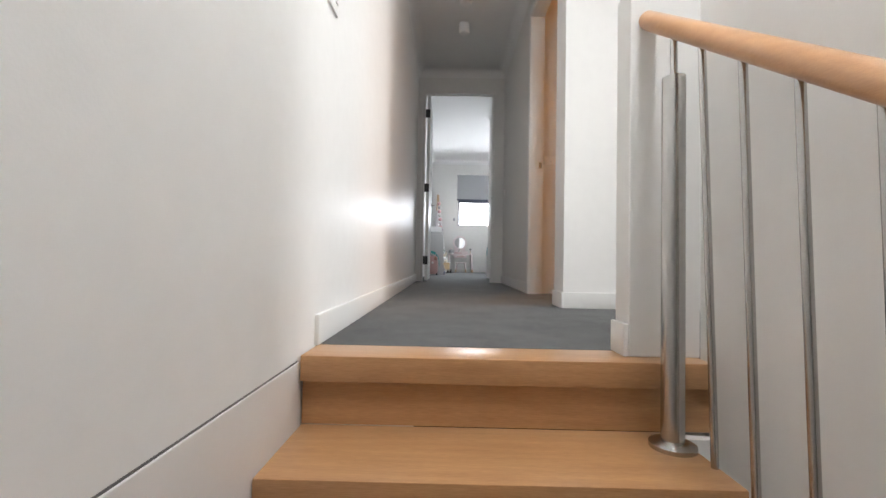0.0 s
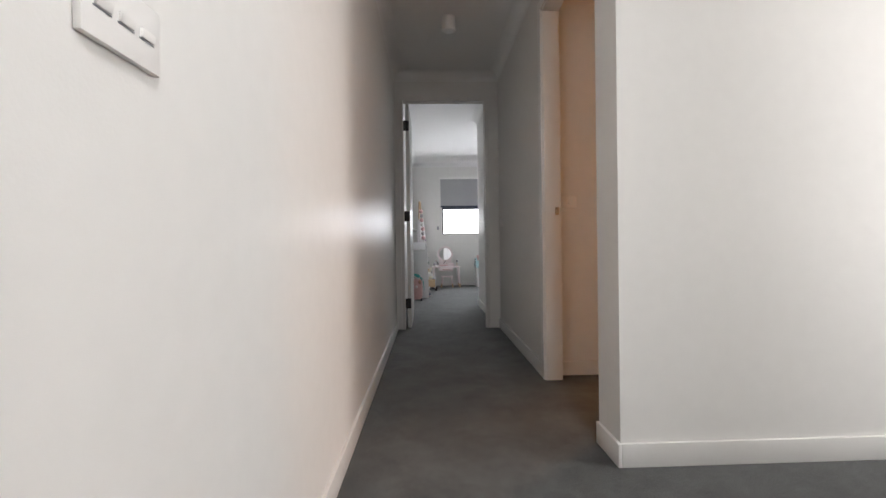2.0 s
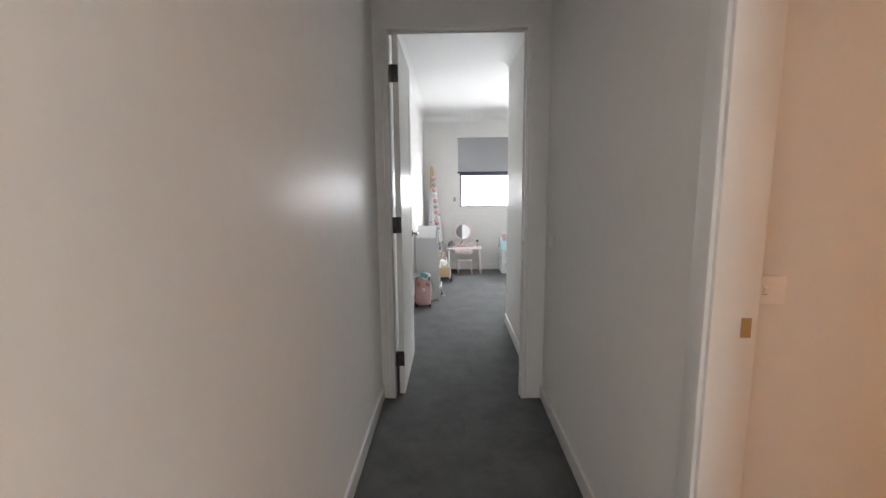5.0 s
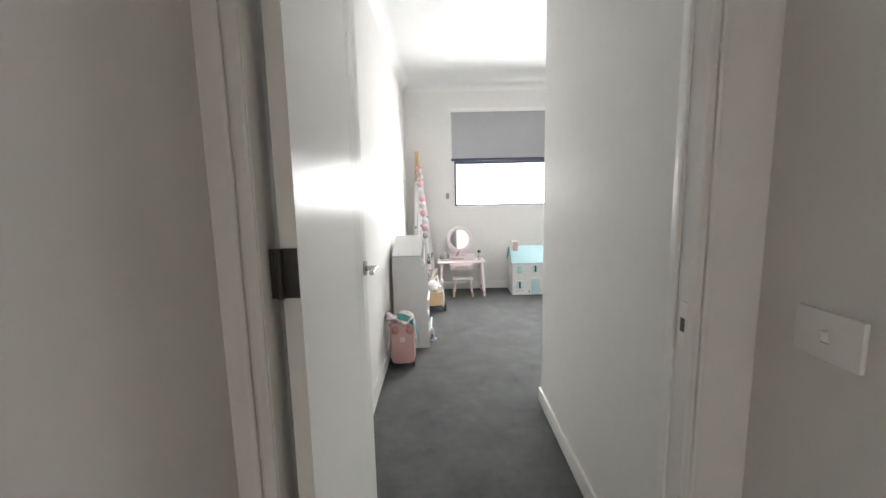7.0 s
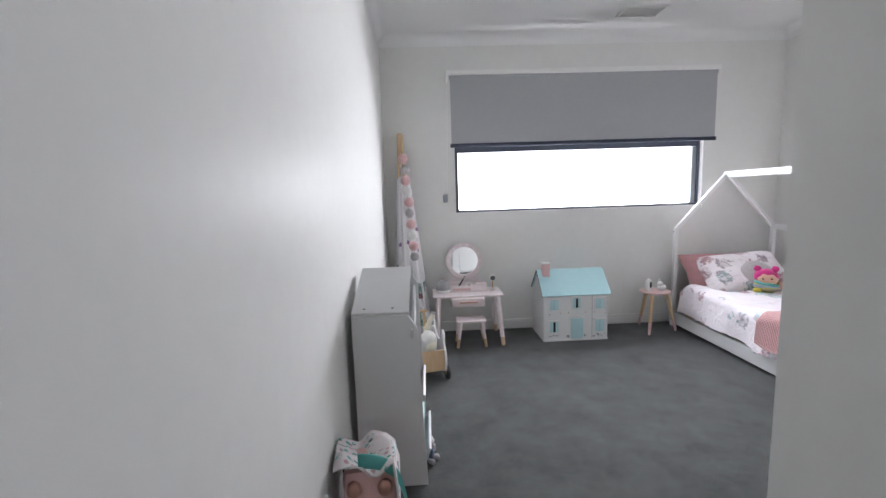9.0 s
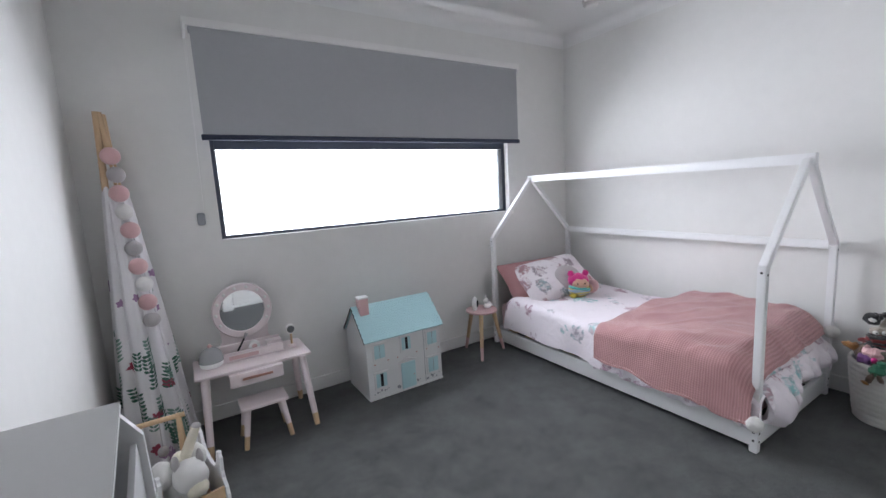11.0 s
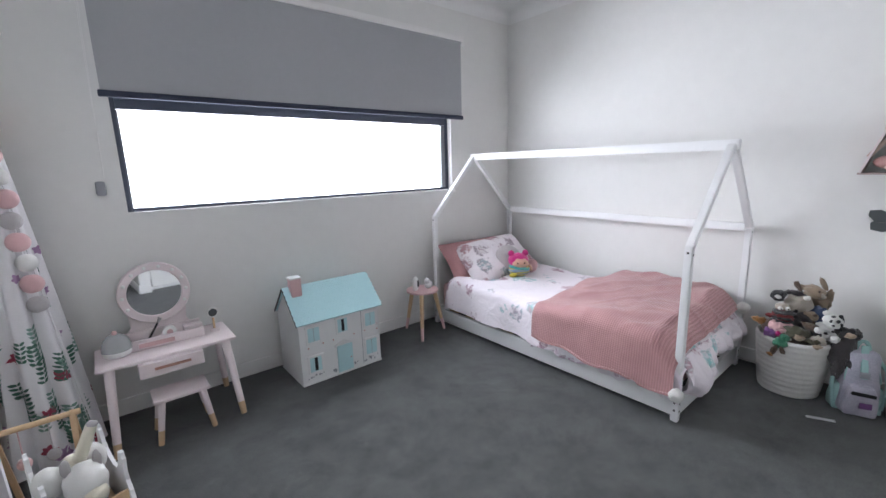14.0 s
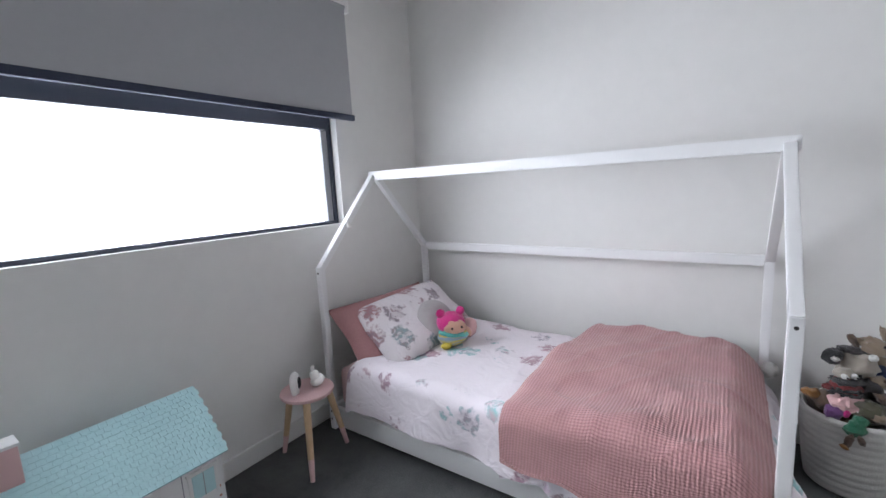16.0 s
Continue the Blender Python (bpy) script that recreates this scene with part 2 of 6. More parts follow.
def skirting(name, *rows):
    bm = bmesh.new()
    for r in rows:
        box(bm, *r[:2], 0, *r[2:], SK, bevel=0.004)
    return structure(name, bm, TRIM, "white painted skirting board", smooth=True)


skirting("baseboard_hall", (0, -3.80, ST, -0.05), (1.016, -1.61, 1.03, -0.05), (1.008, -2.686, 1.022, -2.48), (1.022, -2.686, 3.5, -2.672))
skirting("baseboard_nib", (0.854, -3.86, 0.868, -3.77))
skirting("baseboard_bedroom", (0, 0.07, ST, NORTH), (ST, NORTH - ST, EAST - ST, NORTH), (EAST - ST, 1.44, EAST, NORTH), (0.991, 0.04, 1.005, 1.544), (1.005, 1.53, 1.105, 1.544),
         (3.02, 1.44, EAST - ST, 1.454))
skirting("baseboard_nursery", (1.135, -1.604, 1.714, -1.59), (1.70, -1.59, 1.714, 0.75), (1.714, 0.736, 4.6, 0.75))


# stairs
def stair(k):
    y, z = -3.927 - 0.252 * k, -0.18 * k
    t = thing("stair_step", "solid oak stair tread with a square nosing", "step", (0, y, z))
    wide = 1.058 if k == 0 else 0.962
    back = 0.147 if k == 0 else 0.275
    part("tread", boxes((0.006, 0, -0.066, wide, back, 0), bevel=0.004), OAK, t)
    part("riser", boxes((0.006, 0.024, -0.18, wide, 0.044, -0.066)), OAK, t)
    t["group"] = "stair steps"


for k in range(9):
    stair(k)
structure("wall_panel_stairs", boxes((0, -8.6, -1.8, 0.005, -3.93, -0.016), bevel=0.002), TRIM, "smooth white lower wall panel beside the stairs")
# solid grey strip that paints the shadow line along the panel's top
GAPSHADE = material("gap_shade_grey", (0.16, 0.15, 0.145), 0.8, amount=0.3, scale=20)
structure("wall_panel_gap", boxes((0, -8.6, -0.016, 0.0015, -3.93, -0.0125)), GAPSHADE, "thin grey strip painted as the shadow line over the lower wall panel")
bm = bmesh.new()
for k in range(1, 9):
    y = -3.927 - 0.252 * k
    box(bm, 0.966, y, -1.8, 1.059, y + 0.2515, -0.18 * k - 0.16)
box(bm, 0.966, -3.926, -1.8, 1.059, -3.861, -0.19)
structure("stair_side_infill", bm, PAINT, "painted infill beside the stair treads")

# balustrade
rail = thing("stair_balustrade", "round oak handrail on brushed steel balusters", "balustrade", (0, 0, 0))
slope = 0.18 / 0.252
hr = lambda y: 0.92 + (y + 3.86) * slope
bm = bmesh.new()
tube(bm, (0.914, -3.862, hr(-3.862) + 0.0), (0.914, -6.4, hr(-6.4)), 0.0245, sides=20)
part("handrail", bm, RAILWOOD, rail, "round varnished oak handrail")
bm = bmesh.new()
tube(bm, (0.914, -3.995, -0.18), (0.914, -3.995, 0.70), 0.026, sides=24)
newel = part("newel_post", bm, STEEL, rail, "thick brushed steel newel post")
part("base_flange", lathe(bmesh.new(), [(0.052, 0), (0.052, 0.01), (0.038, 0.017), (0.0265, 0.02)], (0.914, -3.995, -0.18)), STEEL, newel)
part("newel_pin", tube(bmesh.new(), (0.914, -3.995, 0.70), (0.914, -3.995, hr(-3.995)), 0.008, sides=12), STEEL, newel)
for k in range(1, 18):
    y = -3.995 - 0.126 * k + 0.03
    z = -0.18 * (1 + math.floor((-3.927 - 0.252 - y) / 0.252 + 1)) if y < -4.179 else -0.18
    part("baluster", tube(bmesh.new(), (0.952, y, z), (0.922, y, hr(y)), 0.0078, sides=12), STEEL, rail)

# bedroom door frame and leaf
fr = tagged(new("door_frame_bedroom"), "white painted timber door frame", kind="structure")
fr.location = (0, -0.05, 0)
part("jamb", boxes((0.058, -0.006, 0, 0.086, 0.074, 2.25), bevel=0.002), TRIM, fr)
part("jamb", boxes((0.893, -0.006, 0, 0.921, 0.074, 2.25), bevel=0.002), TRIM, fr)
part("head", boxes((0.058, -0.006, 2.25, 0.921, 0.074, 2.275), bevel=0.002), TRIM, fr)
for x in (0.040, 0.072, 0.893, 0.915):
    part("bead", boxes((x, -0.013, 0, x + 0.012, -0.002, 2.262), bevel=0.004), TRIM, fr, "slim rounded bead")
part("head_bead", boxes((0.084, -0.013, 2.25, 0.893, -0.002, 2.262), bevel=0.004), TRIM, fr)
part("door_stop", boxes((0.885, 0.034, 0, 0.893, 0.05, 2.25), bevel=0.002), TRIM, fr)
part("door_stop", boxes((0.086, 0.034, 2.24, 0.885, 0.05, 2.25), bevel=0.002), TRIM, fr)
sp_ = part("strike_plate", boxes((0.8905, -0.001, 0.965, 0.8932, 0.022, 1.055), bevel=0.001), PLASTIC, fr, "pale strike plate")
part("latch_hole", boxes((0.8897, 0.002, 0.995, 0.8912, 0.016, 1.022)), DARKSTEEL, sp_, "dark latch hole")
door = thing("bedroom_door", "white painted bedroom door with four grooves, standing open", "door", (0.142, -0.012, 0.012), 0)
bm = bmesh.new()
grooves = [0.542, 0.571, 0.603, 0.633]
edges = [0.0] + [g for q in grooves for g in (q - 0.0025, q + 0.0025)] + [0.718]
for k in range(len(edges) - 1):
    box(bm, -0.035, edges[k], 0, 0.0 if k % 2 == 0 else -0.003, edges[k + 1], 2.225)
bmesh.ops.remove_doubles(bm, verts=bm.verts, dist=0.0001)
part("leaf", bm, DOORPAINT, door, smooth=False)
for z in (0.19, 1.06, 1.96):
    bm = boxes((-0.034, -0.0026, z, -0.001, -0.0006, z + 0.1), (-0.056, -0.0046, z, -0.036, -0.0026, z + 0.1), bevel=0.0008)
    hg = part("hinge", bm, DARKSTEEL, door, "dark steel butt hinge")
    part("knuckle", tube(bmesh.new(), (-0.036, -0.008, z), (-0.036, -0.008, z + 0.1), 0.0062, sides=12), DARKSTEEL, hg)
hd_ = part("rose", tube(bmesh.new(), (0, 0.677, 0.99), (0.008, 0.677, 0.99), 0.026, sides=28), STEEL, door, "round satin steel rose")
bm = tube(bmesh.new(), (0.008, 0.677, 0.99), (0.041, 0.677, 0.99), 0.009)
tube(bm, (0.042, 0.686, 0.99), (0.042, 0.582, 0.99), 0.0085)
part("lever", bm, STEEL, hd_, "satin steel lever handle")
part("latch", boxes((-0.026, 0.7175, 0.96, -0.009, 0.720, 1.02)), STEEL, door)

# nursery door frame
fr = tagged(new("door_frame_nursery"), "white painted timber door frame", kind="structure")
part("jamb", boxes((1.024, -1.69, 0, 1.126, -1.665, 2.225), (1.0295, -2.48, 0, 1.1205, -2.472, 2.225), (1.024, -2.472, 2.225, 1.126, -1.665, 2.25), bevel=0.002), TRIM, fr)
part("architrave", boxes((1.014, -1.678, 0, 1.03, -1.615, 2.30), (1.014, -2.47, 2.237, 1.03, -1.678, 2.30), bevel=0.004), TRIM, fr)
part("strike_plate", boxes((1.09, -1.6925, 1.0, 1.112, -1.69, 1.045)), STEEL, fr)


# ---- more materials ----
def printed(name, ground, inks, cell, cover, rough=0.85, weave=700.0, blur=0.04, random_=1.0, ragged=0.35, coords="UV", broken=0.0, crumple=0.0):
    """Cloth with scattered printed motifs, each in one of the inks."""
    m = bpy.data.materials.new(name)
    m.use_nodes = True
    n, l = m.node_tree.nodes, m.node_tree.links
    b = n["Principled BSDF"]
    b.inputs["Roughness"].default_value, b.inputs["Sheen Weight"].default_value = rough, 0.1
    co = n.new("ShaderNodeTexCoord")
    vor = n.new("ShaderNodeTexVoronoi")
    vor.inputs["Scale"].default_value, vor.inputs["Randomness"].default_value = 1 / cell, random_
    l.new(co.outputs[coords], vor.inputs["Vector"])
    rag = n.new("ShaderNodeTexNoise")
    rag.inputs["Scale"].default_value, rag.inputs["Detail"].default_value = 4.5 / cell, 3
    l.new(co.outputs[coords], rag.inputs["Vector"])
    mul = n.new("ShaderNodeMath")
    mul.operation, mul.inputs[1].default_value = "MULTIPLY_ADD", ragged * 2
    l.new(rag.outputs[0], mul.inputs[0])
    l.new(vor.outputs["Distance"], mul.inputs[2])
    sub = n.new("ShaderNodeMapRange")
    sub.inputs["From Min"].default_value, sub.inputs["From Max"].default_value = cover + ragged, cover + ragged + blur
    sub.inputs["To Min"].default_value, sub.inputs["To Max"].default_value = 1, 0
    l.new(mul.outputs[0], sub.inputs[0])
    cover_out = sub.outputs[0]
    if broken:
        strokes = n.new("ShaderNodeTexNoise")
        strokes.inputs["Scale"].default_value, strokes.inputs["Detail"].default_value = 3.6 / cell, 2.5
        strokes.inputs["Distortion"].default_value = 1.4
        l.new(co.outputs[coords], strokes.inputs["Vector"])
        cut = n.new("ShaderNodeMapRange")
        cut.inputs["From Min"].default_value, cut.inputs["From Max"].default_value = 0.38, 0.50
        cut.inputs["To Min"].default_value, cut.inputs["To Max"].default_value = 1 - broken, 1
        l.new(strokes.outputs[0], cut.inputs[0])
        both = n.new("ShaderNodeMath")
        both.operation = "MULTIPLY"
        l.new(sub.outputs[0], both.inputs[0])
        l.new(cut.outputs[0], both.inputs[1])
        cover_out = both.outputs[0]
    ink = n.new("ShaderNodeValToRGB")
    ink.color_ramp.interpolation = "LINEAR" if broken else "CONSTANT"
    ink.color_ramp.elements[0].color = (*inks[0], 1)
    ink.color_ramp.elements[1].color, ink.color_ramp.elements[1].position = (*inks[1], 1), 1 / len(inks)
    for k, c in enumerate(inks[2:], 2):
        ink.color_ramp.elements.new(k / len(inks)).color = (*c, 1)
    l.new(rag.outputs[0], ink.inputs[0])
    spl = n.new("ShaderNodeSeparateColor")
    l.new(vor.outputs["Color"], spl.inputs[0])
    mixv = n.new("ShaderNodeMath")
    mixv.operation, mixv.inputs[1].default_value = "MULTIPLY_ADD", 0.5
    l.new(rag.outputs[0], mixv.inputs[0])
    half = n.new("ShaderNodeMath")
    half.operation, half.inputs[1].default_value = "MULTIPLY", 0.6
    l.new(spl.outputs[0], half.inputs[0])
    l.new(half.outputs[0], mixv.inputs[2])
    l.new(mixv.outputs[0], ink.inputs[0])
    mix = n.new("ShaderNodeMix")
    mix.data_type = "RGBA"
    mix.inputs["A"].default_value = (*ground, 1)
    l.new(cover_out, mix.inputs["Factor"])
    l.new(ink.outputs[0], mix.inputs["B"])
    l.new(mix.outputs["Result"], b.inputs["Base Color"])
    rel, bp = n.new("ShaderNodeTexNoise"), n.new("ShaderNodeBump")
    rel.inputs["Scale"].default_value = weave
    bp.inputs["Strength"].default_value, bp.inputs["Distance"].default_value = 0.2, 0.002
    l.new(co.outputs["Object"], rel.inputs["Vector"])
    l.new(rel.outputs[0], bp.inputs["Height"])
    l.new(bp.outputs[0], b.inputs["Normal"])
    if crumple:
        fold, fb = n.new("ShaderNodeTexNoise"), n.new("ShaderNodeBump")
        fold.inputs["Scale"].default_value, fold.inputs["Detail"].default_value = 9, 2.5
        fold.inputs["Distortion"].default_value = 1.2
        fb.inputs["Strength"].default_value, fb.inputs["Distance"].default_value = crumple, 0.03
        l.new(co.outputs["Object"], fold.inputs["Vector"])
        l.new(fold.outputs[0], fb.inputs["Height"])
        l.new(fb.outputs[0], bp.inputs["Normal"])
    return m


def waffle(name, colour, dark, pitch):
    """Knitted waffle cloth: a relief of small cells along the cloth's own directions, their hollows shaded in the
    colour too.
    """
    m = bpy.data.materials.new(name)
    m.use_nodes = True
    n, l = m.node_tree.nodes, m.node_tree.links
    b = n["Principled BSDF"]
    b.inputs["Roughness"].default_value, b.inputs["Sheen Weight"].default_value = 0.9, 0.25
    co = n.new("ShaderNodeTexCoord")
    waves = []
    for way in "XY":
        w = n.new("ShaderNodeTexWave")
        w.bands_direction = way
        w.inputs["Scale"].default_value, w.inputs["Distortion"].default_value = 0.314 / (pitch if way == "X" else pitch * 1.15), 1.4
        w.inputs["Detail"].default_value = 1
        l.new(co.outputs["UV"], w.inputs["Vector"])
        waves.append(w)
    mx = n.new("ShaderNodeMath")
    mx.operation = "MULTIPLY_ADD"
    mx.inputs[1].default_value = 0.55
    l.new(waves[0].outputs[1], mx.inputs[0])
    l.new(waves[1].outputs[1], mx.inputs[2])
    big = n.new("ShaderNodeTexNoise")
    big.inputs["Scale"].default_value, big.inputs["Detail"].default_value = 7, 4
    l.new(co.outputs["UV"], big.inputs["Vector"])
    av = n.new("ShaderNodeMath")
    av.operation, av.inputs[1].default_value = "MULTIPLY_ADD", 0.26
    l.new(mx.outputs[0], av.inputs[0])
    hf = n.new("ShaderNodeMath")
    hf.operation, hf.inputs[1].default_value = "MULTIPLY", 0.6
    l.new(big.outputs[0], hf.inputs[0])
    l.new(hf.outputs[0], av.inputs[2])
    # shade of the hollows is put into the colour: low relief turns dark
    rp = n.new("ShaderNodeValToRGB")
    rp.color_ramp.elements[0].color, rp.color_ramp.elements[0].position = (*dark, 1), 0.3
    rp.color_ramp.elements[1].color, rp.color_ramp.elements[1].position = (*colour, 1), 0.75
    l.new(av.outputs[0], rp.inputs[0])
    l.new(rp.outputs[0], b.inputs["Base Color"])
    bp = n.new("ShaderNodeBump")
    bp.inputs["Strength"].default_value, bp.inputs["Distance"].default_value = 0.42, 0.005
    l.new(mx.outputs[0], bp.inputs["Height"])
    l.new(bp.outputs[0], b.inputs["Normal"])
    return m


def glow(name, colour, strength):
    m = bpy.data.materials.new(name)
    m.use_nodes = True
    b = m.node_tree.nodes["Principled BSDF"]
    b.inputs["Base Color"].default_value = (0, 0, 0, 1)
    b.inputs["Emission Color"].default_value, b.inputs["Emission Strength"].default_value = (*colour, 1), strength
    return m


def plush_mat(name, c, var=0.35):
    return material(name, c, 0.95, amount=var, scale=25, bump=0.9, bump_scale=260, sheen=0.3)


GLASS = bpy.data.materials.new("window_glass")
GLASS.use_nodes = True
gb = GLASS.node_tree.nodes["Principled BSDF"]
gb.inputs["Transmission Weight"].default_value, gb.inputs["Roughness"].default_value, gb.inputs["IOR"].default_value = 1, 0.0, 1.45
MIRROR = material("mirror_glass", (0.86, 0.87, 0.88), 0.03, 1.0)
SKYGLOW = glow("overcast_sky", (0.985, 0.99, 1.0), 1.12)
DUVET = printed("unicorn_print_cotton", (0.83, 0.77, 0.81), [(0.24, 0.13, 0.15), (0.36, 0.24, 0.30), (0.55, 0.36, 0.42), (0.30, 0.60, 0.60), (0.40, 0.34, 0.40)], 0.165, 0.27, broken=0.7, crumple=0.45, blur=0.10)
PILLOW = printed("pillow_print_cotton", (0.70, 0.65, 0.67), [(0.11, 0.08, 0.09), (0.30, 0.25, 0.28), (0.36, 0.18, 0.20), (0.26, 0.34, 0.36)], 0.15, 0.36, coords="Object", broken=0.7, crumple=0.5, blur=0.1)
UNDER = printed("duvet_lining", (0.72, 0.68, 0.72), [(0.30, 0.52, 0.54), (0.40, 0.28, 0.33), (0.52, 0.42, 0.50)], 0.07, 0.36, broken=0.6, crumple=0.5, blur=0.1)
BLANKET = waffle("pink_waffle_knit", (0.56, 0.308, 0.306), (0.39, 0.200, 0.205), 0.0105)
PINKLINEN = material("dusty_pink_linen", (0.44, 0.225, 0.23), 0.9, amount=0.4, scale=9, bump=0.3, bump_scale=300)
GREYPLUSH = plush_mat("grey_fleece", (0.45, 0.42, 0.42))
WHITEPLUSH = plush_mat("white_fleece", (0.72, 0.71, 0.68), 0.2)
CREAM = plush_mat("cream_plush", (0.43, 0.38, 0.32))
TAN = plush_mat("tan_plush", (0.30, 0.225, 0.16))
BROWN = plush_mat("brown_plush", (0.13, 0.085, 0.06))
BLACKP = plush_mat("black_plush", (0.018, 0.018, 0.02))
REDP = plush_mat("red_plush", (0.20, 0.028, 0.03))
HOTPINK = plush_mat("hot_pink_plush", (0.62, 0.03, 0.22))
PINKP = plush_mat("pale_pink_plush", (0.68, 0.42, 0.42))
TEAL = plush_mat("teal_cloth", (0.10, 0.45, 0.42))
OLIVEP = plush_mat("olive_plush", (0.075, 0.07, 0.04))
PURPLE = plush_mat("purple_plush", (0.16, 0.06, 0.20))
BLUEP = plush_mat("navy_plush", (0.05, 0.08, 0.16))
PALEPINK = material("pale_pink_paint", (0.79, 0.69, 0.695), 0.4, amount=0.08, scale=8, bump=0.04, bump_scale=90)
PINKPAINT = material("pink_paint", (0.66, 0.43, 0.43), 0.45, amount=0.1, scale=10)
COPPER = material("rose_gold_handle", (0.55, 0.30, 0.24), 0.35, 0.6, amount=0.2, scale=40)
PINE = material("pale_beech_wood", (0.62, 0.44, 0.27), 0.5, spots=(0.48, 0.31, 0.17), amount=0.7, scale=14, stretch=(8, 8, 1))
AQUA = material("aqua_paint", (0.39, 0.62, 0.655), 0.5, spots=(0.47, 0.68, 0.71), amount=0.5, scale=40, bump=0.15, bump_scale=90)
AQUALIGHT = material("pale_aqua_paint", (0.46, 0.68, 0.70), 0.5, amount=0.12, scale=30)
HOUSE = material("doll_house_white", (0.74, 0.74, 0.735), 0.5, amount=0.12, scale=12, bump=0.04)
DARK = material("black_and_opening_shade", (0.012, 0.012, 0.014), 0.8)
GREYMATT = material("grey_plastic", (0.30, 0.31, 0.33), 0.5, amount=0.05, scale=20)
LIGHTGREY = material("light_grey_laminate", (0.60, 0.60, 0.60), 0.45, amount=0.08, scale=7, bump=0.03)
ROPE = material("white_rope_basket", (0.70, 0.68, 0.65), 0.9, amount=0.35, scale=40, bump=0.7, bump_scale=190)
LEATHER = material("brown_leather_strap", (0.10, 0.055, 0.035), 0.6, amount=0.4, scale=40)
SUITPINK = material("suitcase_pink", (0.68, 0.42, 0.40), 0.38, amount=0.15, scale=10)
RUBBER = material("black_rubber", (0.02, 0.02, 0.022), 0.7)
LILAC = material("lilac_nylon", (0.47, 0.44, 0.51), 0.6, spots=(0.28, 0.29, 0.35), amount=0.8, scale=14, bump=0.2, bump_scale=200)
SAGE = material("mint_strap", (0.30, 0.48, 0.46), 0.7, amount=0.2, scale=30)
VOILE = material("white_voile", (0.76, 0.74, 0.75), 0.9, amount=0.15, scale=12, bump=0.3, bump_scale=200)
BUTTERFLY = material("slate_butterfly", (0.09, 0.10, 0.105), 0.6, amount=0.4, scale=30)
SHELFWOOD = material("shelf_inside_wood", (0.40, 0.315, 0.285), 0.6, amount=0.4, scale=12)
SKIN = material("doll_cloth", (0.72, 0.55, 0.48), 0.85, amount=0.1, scale=30)
TULLE = material("pink_tulle", (0.55, 0.30, 0.28), 0.9, amount=0.5, scale=40, bump=0.6, bump_scale=120)
RUGMAT = material("cream_rug", (0.66, 0.58, 0.44), 0.95, amount=0.3, scale=12, bump=0.8, bump_scale=200)
BAGMAT = printed("gold_dot_canvas", (0.76, 0.75, 0.71), [(0.14, 0.115, 0.065), (0.25, 0.195, 0.085), (0.19, 0.15, 0.08)], 0.063, 0.31, random_=0.30, ragged=0.02, blur=0.02)
BAGIN = material("canvas_lining", (0.55, 0.54, 0.52), 0.9, amount=0.2, scale=20)
COTWOOD = material("cot_paint", (0.72, 0.68, 0.6), 0.4, amount=0.1, scale=8)


def joined(name, pieces, smooth=True):
    """One mesh from several (bmesh, material) pairs, each with its own material slot."""
    whole = bmesh.new()
    mats = []
    for bm, mat in pieces:
        if mat not in mats:
            mats.append(mat)
        for f in bm.faces:
            f.material_index = mats.index(mat)
        me = bpy.data.meshes.new("tmp")
        bm.to_mesh(me)
        bm.free()
        whole.from_mesh(me)
        bpy.data.meshes.remove(me)
    me = bpy.data.meshes.new(name)
    whole.normal_update()
    whole.to_mesh(me)
    whole.free()
    for mat in mats:
        me.materials.append(mat)
    for p in me.polygons:
        p.use_smooth = smooth
    me.set_sharp_from_angle(angle=radians(50))
    return me


def cloth(f, nu, nv, thick=0.0, closed=False):
    """A sheet from f(u, v) -> (point, (s, t)) with u, v in 0..1, and cloth coordinates s, t in metres; thick gives it a back."""
    bm = bmesh.new()
    uv = bm.loops.layers.uv.new("UVMap")
    grid, st = [], {}
    for i in range(nu + 1):
        row = []
        for j in range(nv + 1):
            p, w = f(i / nu, j / nv)
            vert = bm.verts.new(p)
            st[vert] = w
            row.append(vert)
        grid.append(row)
    for i in range(nu):
        for j in range(nv):
            bm.faces.new((grid[i][j], grid[i + 1][j], grid[i + 1][j + 1], grid[i][j + 1]))
    bm.normal_update()
    if thick:
        back = {v: bm.verts.new(v.co - v.normal * thick) for row in grid for v in row}
        for v, w in back.items():
            st[w] = st[v]
        for f_ in list(bm.faces):
            bm.faces.new([back[v] for v in reversed(f_.verts)])
        rim = [grid[i][0] for i in range(nu + 1)] + [grid[nu][j] for j in range(1, nv + 1)] + [grid[i][nv] for i in range(nu - 1, -1, -1)] + [grid[0][j] for j in range(nv - 1, 0, -1)]
        for a, b in zip(rim, rim[1:] + rim[:1]):
            bm.faces.new((a, back[a], back[b], b))
    for fc in bm.faces:
        for lp in fc.loops:
            lp[uv].uv = st[lp.vert]
    bmesh.ops.recalc_face_normals(bm, faces=bm.faces)
    return bm


def ripple(x, y, z=0.0, s=4.0):
    return noise.noise(Vector((x * s, y * s, z * s)))


# ---- window, blind and what lies outside ----
win = tagged(new("window_1"), "long charcoal aluminium window", kind="structure")
wy0, wy1 = NORTH + 0.045, NORTH + 0.105
part("window_frame", boxes((WX0, wy0, WZ0, WX0 + 0.022, wy1, WZ1), (WX1 - 0.024, wy0, WZ0, WX1, wy1, WZ1), (WX0 + 0.022, wy0, WZ0, WX1 - 0.024, wy1, WZ0 + 0.018),
                           (WX0 + 0.022, wy0, WZ1 - 0.035, WX1 - 0.024, wy1, WZ1), bevel=0.002), CHARCOAL, win, "charcoal powder-coated frame")
